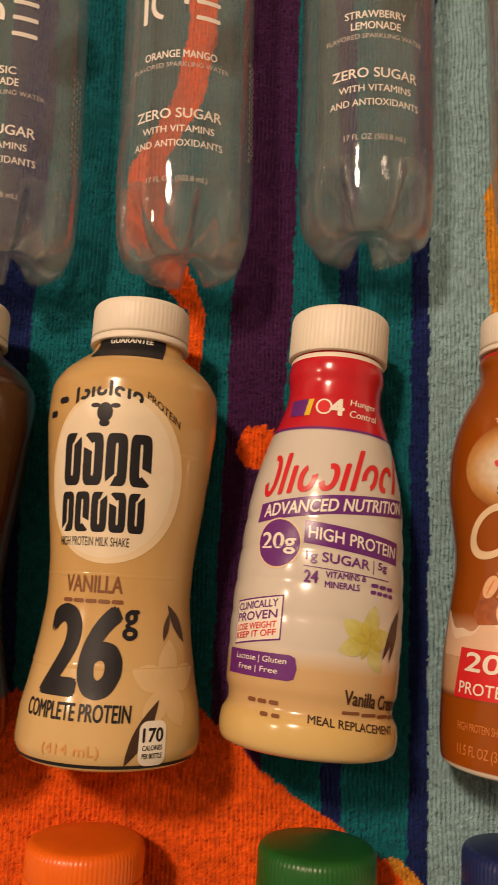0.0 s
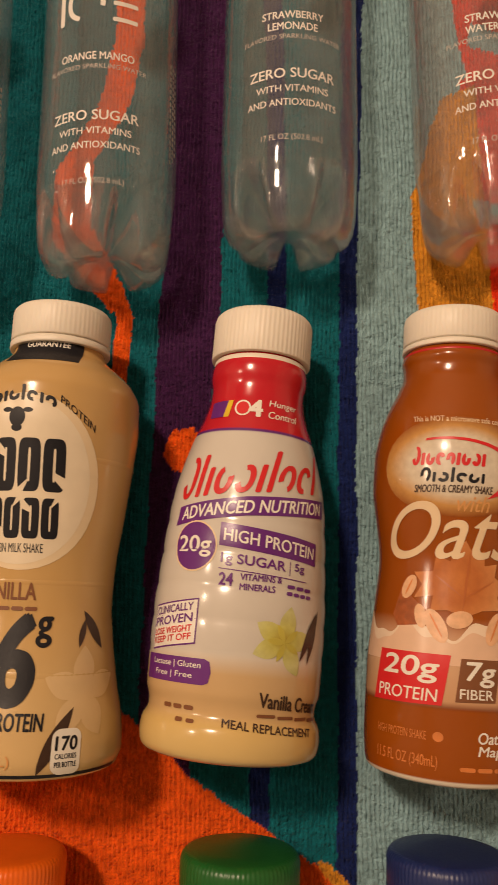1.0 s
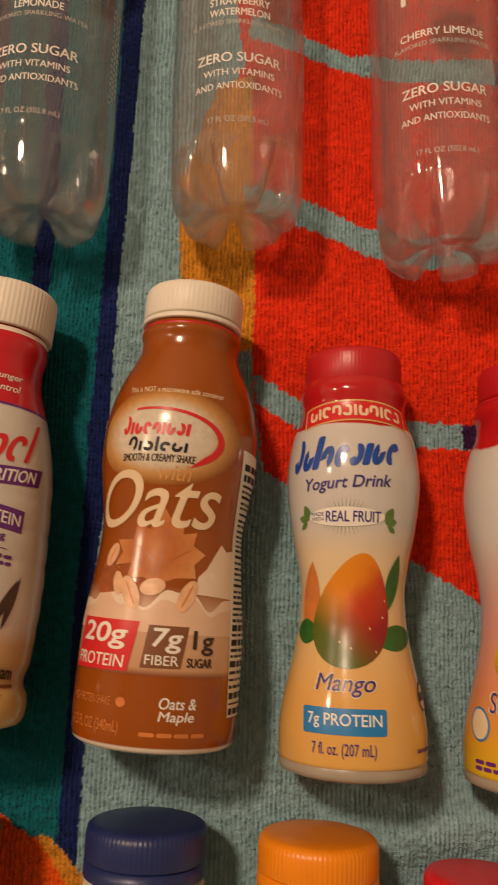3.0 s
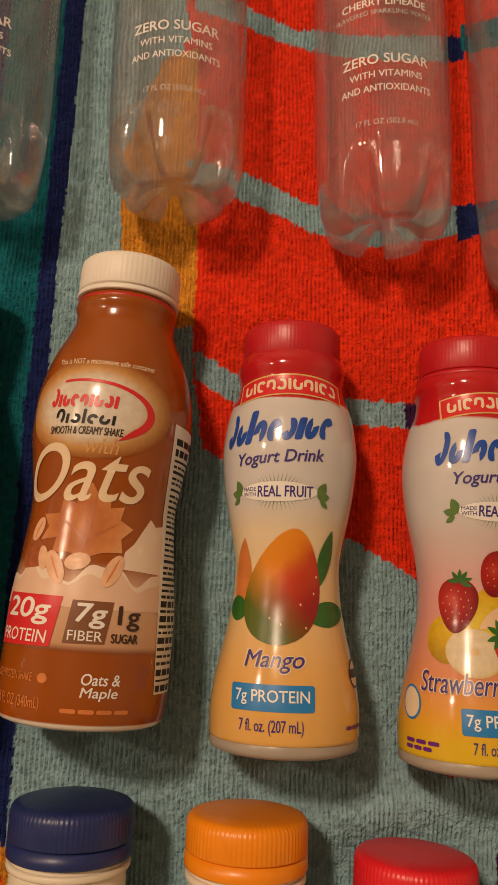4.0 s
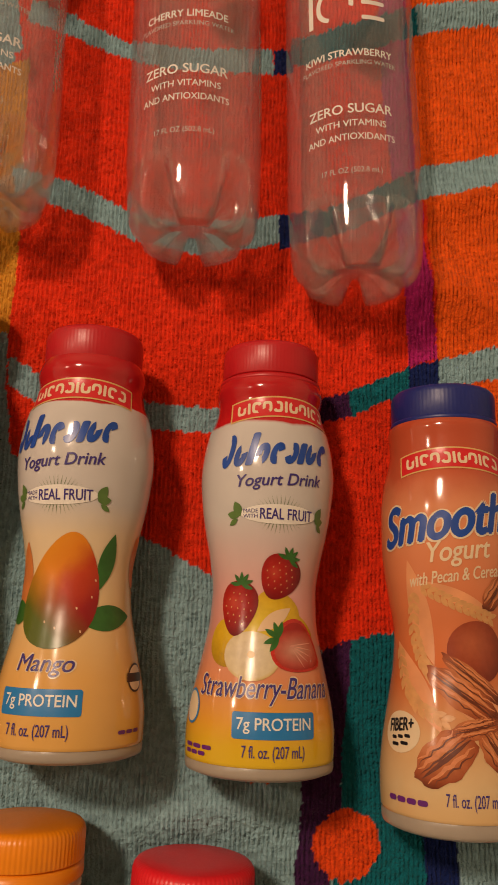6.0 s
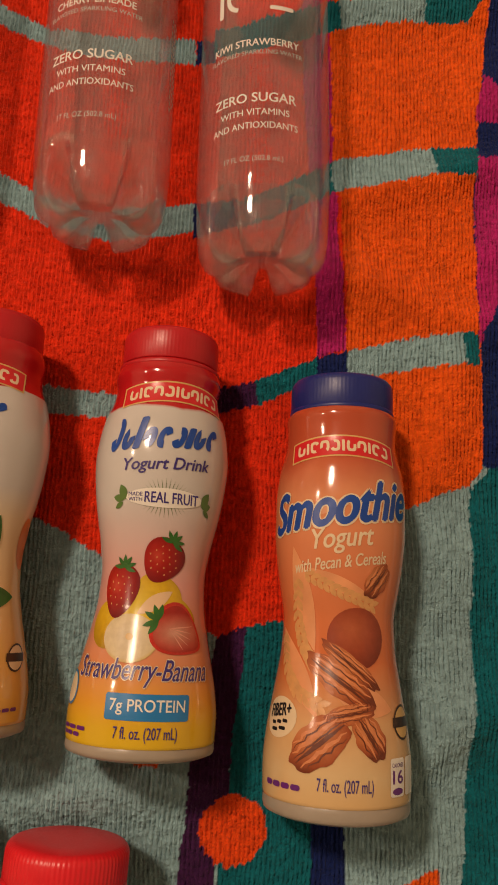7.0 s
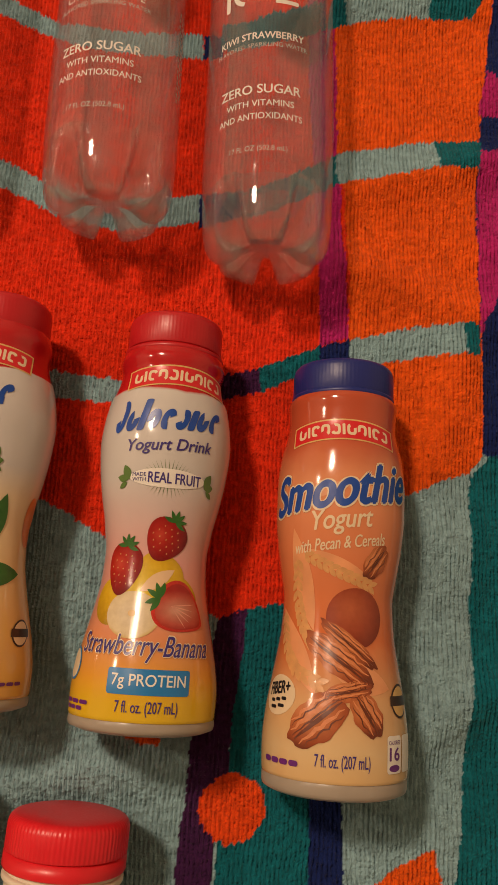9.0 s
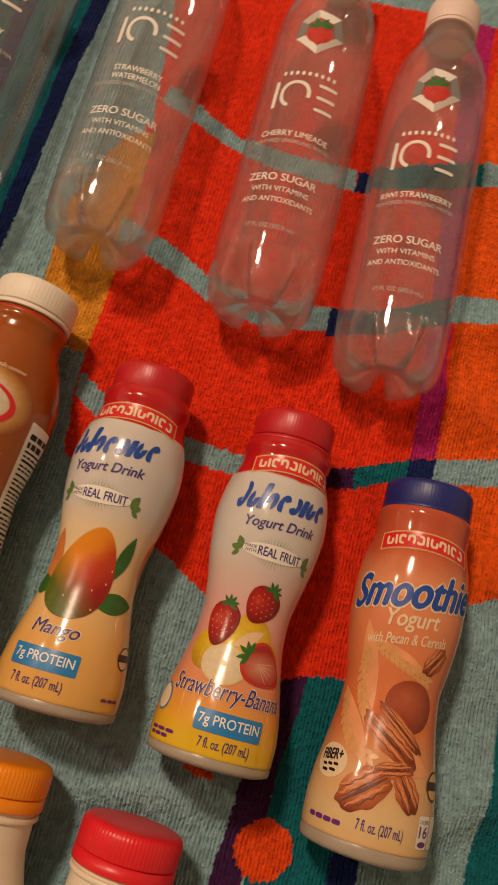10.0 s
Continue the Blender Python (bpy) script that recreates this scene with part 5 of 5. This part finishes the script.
def water_bottle(place, label, lines, berry, roll, dv, du):
    global shell_mesh, foot_mesh
    x, y, turn = place
    b = bottle("water_bottle", label, x, y, 0.0262, turn, "row of empty clear bottles")
    f = ice_form
    if shell_mesh is None:
        shell, foot = clear_shell(f)
        body = part("body", shell, CLEARWALL, b)
        base = part("base", foot, FOOT, b)
        shell_mesh, foot_mesh = body.data, base.data
    else:
        body, base = new("body", shell_mesh), new("base", foot_mesh)
        body.parent = base.parent = b
    body["label"] = "thin clear plastic wall"
    base["label"] = "five-footed clear plastic base"
    body.rotation_euler = base.rotation_euler = (0, radians(roll), 0)
    screw_cap(b, 0.2265, 0.2440, 0.0152, plain("pink_white_cap_plastic", (0.75, 0.6, 0.54), 0.4), 60, 0.0002, skirt=0.003, label="pale plastic screw cap")
    part("neck_ring", revolve([(0.2190, 0.0146), (0.2193, 0.0160), (0.2200, 0.0165), (0.2208, 0.0160), (0.2211, 0.0144)], 80, False, False), CLEARWALL, b)
    art(b, f, "brand_mark", [rounded(du - 17.2, 119 + dv, du - 15.0, 136 + dv, 0.6)] + hook(du - 5.2, 127.5 + dv, 8.2, 8.6, 2.0, 300)
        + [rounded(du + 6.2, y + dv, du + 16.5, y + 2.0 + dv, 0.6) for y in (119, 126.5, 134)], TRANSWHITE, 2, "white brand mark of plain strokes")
    art(b, f, "brand_line", bars(du - 15, 139.6 + dv, du + 15, 142.2 + dv, [1] * 9, 0, 0.5), TRANSWHITE, 2)
    cube = [(du - 13, 164 + dv), (du, 154 + dv), (du + 13, 166 + dv), (du + 9, 180 + dv), (du - 4, 184 + dv), (du - 12, 176 + dv)]
    heart = (du - 0.5, 169 + dv)
    for k in range(6):
        # six facets round the fruit, each a little apart
        (xa, ya), (xb, yb) = cube[k], cube[(k + 1) % 6]
        facet = [(xa, ya), (xb, yb), (heart[0] + (xb - heart[0]) * 0.66, heart[1] + (yb - heart[1]) * 0.66), (heart[0] + (xa - heart[0]) * 0.60, heart[1] + (ya - heart[1]) * 0.60)]
        art(b, f, "emblem_facet", [facet], (TRANSWHITE, FAINT, GREYPRINT)[k % 3], 1 + 0.1 * k, "pale ice cube facet")
    art(b, f, "emblem_fruit", [oval(du - 0.5, 167 + dv, 6.8, 6.0)], berry, 2.5)
    art(b, f, "emblem_leaf", [leafshape(du - 1, 172 + dv, 7, 1.6, a) for a in (15, 60, 120, 170)], GREEN, 3)
    v = 104.5 + dv
    for text in lines:
        w = 1.28 * len(text)
        words(b, f, text, du - w, v - 3.4, du + w, v, TRANSWHITE, 2, bold=0.012)
        v -= 5.2
    words(b, f, "FLAVORED SPARKLING WATER", du - 21, v - 2.4, du + 21, v - 0.2, FAINT, 2)
    words(b, f, "ZERO SUGAR", du - 18, 74.0 + dv, du + 18, 78.3 + dv, TRANSWHITE, 2, bold=0.012)
    words(b, f, "WITH VITAMINS", du - 15, 67.8 + dv, du + 15, 70.8 + dv, TRANSWHITE, 2, bold=0.004)
    words(b, f, "AND ANTIOXIDANTS", du - 18.8, 61.6 + dv, du + 18.8, 64.6 + dv, TRANSWHITE, 2, bold=0.004)
    words(b, f, "17 FL OZ (502.8 mL)", du - 12.5, 46.0 + dv, du + 12.5, 49.2 + dv, FAINT, 2)
    art(b, f, "small_print", [box(36 + 2.6 * k, y + dv, 37.2 + 2.6 * k, y + 1.9 + dv) for k in range(3) for y in range(66 + 3 * k, 112, 3)], FAINT, 1)
    return b


NAMES = [(["CLASSIC", "LEMONADE"], YELLOW, "lemonade"), (["ORANGE MANGO"], MAPLE, "orange mango"), (["STRAWBERRY", "LEMONADE"], BERRY, "strawberry lemonade"),
         (["STRAWBERRY", "WATERMELON"], BERRY, "strawberry watermelon"), (["CHERRY LIMEADE"], BERRY, "cherry limeade"), (["KIWI STRAWBERRY"], BERRY, "kiwi strawberry")]
for place, (lines, berry, taste), roll, dv, du in zip(CLEAR, NAMES, (6, -8, 0, 5, 3, -6), (-28.5, -20.5, -12.5, -14.5, -12, -9.5), (0, 0, 0, 0, -4.5, -7)):
    water_bottle(place, f"empty clear {taste} sparkling water bottle with white print", lines, berry, roll, dv, du)

# ---- row of small milk bottles with bright caps ----
MILKROW = [(0, .0270), (.004, .0290), (.05, .0292), (.100, .0290), (.118, .0270), (.130, .0230), (.140, .0205), (.158, .0200)]
milk_white = plain("milk_bottle_plastic", (0.74, 0.66, 0.52), 0.38, 0.5, 0.06, 40.0, sss=0.15)
CAPS = [("orange", plain("orange_cap_plastic", (0.82, 0.14, 0.008), 0.33)), ("green", plain("green_cap_plastic", (0.012, 0.11, 0.02), 0.33)),
        ("navy blue", plain("navy_cap_plastic", (0.014, 0.026, 0.12), 0.36)), ("yellow-orange", plain("amber_cap_plastic", (0.85, 0.26, 0.006), 0.33)),
        ("bright red", plain("bright_red_cap_plastic", (0.72, 0.015, 0.025), 0.33))]
for (cx, cy, turn), (hue, capmat) in zip(ROW3, CAPS):
    a = radians(turn)
    b = bottle("milk_bottle", f"cream-white plastic milk bottle with {hue} ribbed cap", cx - 0.172 * math.sin(a), cy - 0.172 * math.cos(a), 0.0262, turn, "row of capped milk bottles")
    f = Form(MILKROW)
    wall(b, f, milk_white)
    ring(b, 0.1505, 0.1530, 0.0216, milk_white)
    screw_cap(b, 0.1602, 0.1720, 0.0218, capmat, 80, 0.00014, skirt=0.0055, label=f"{hue} ribbed screw cap")
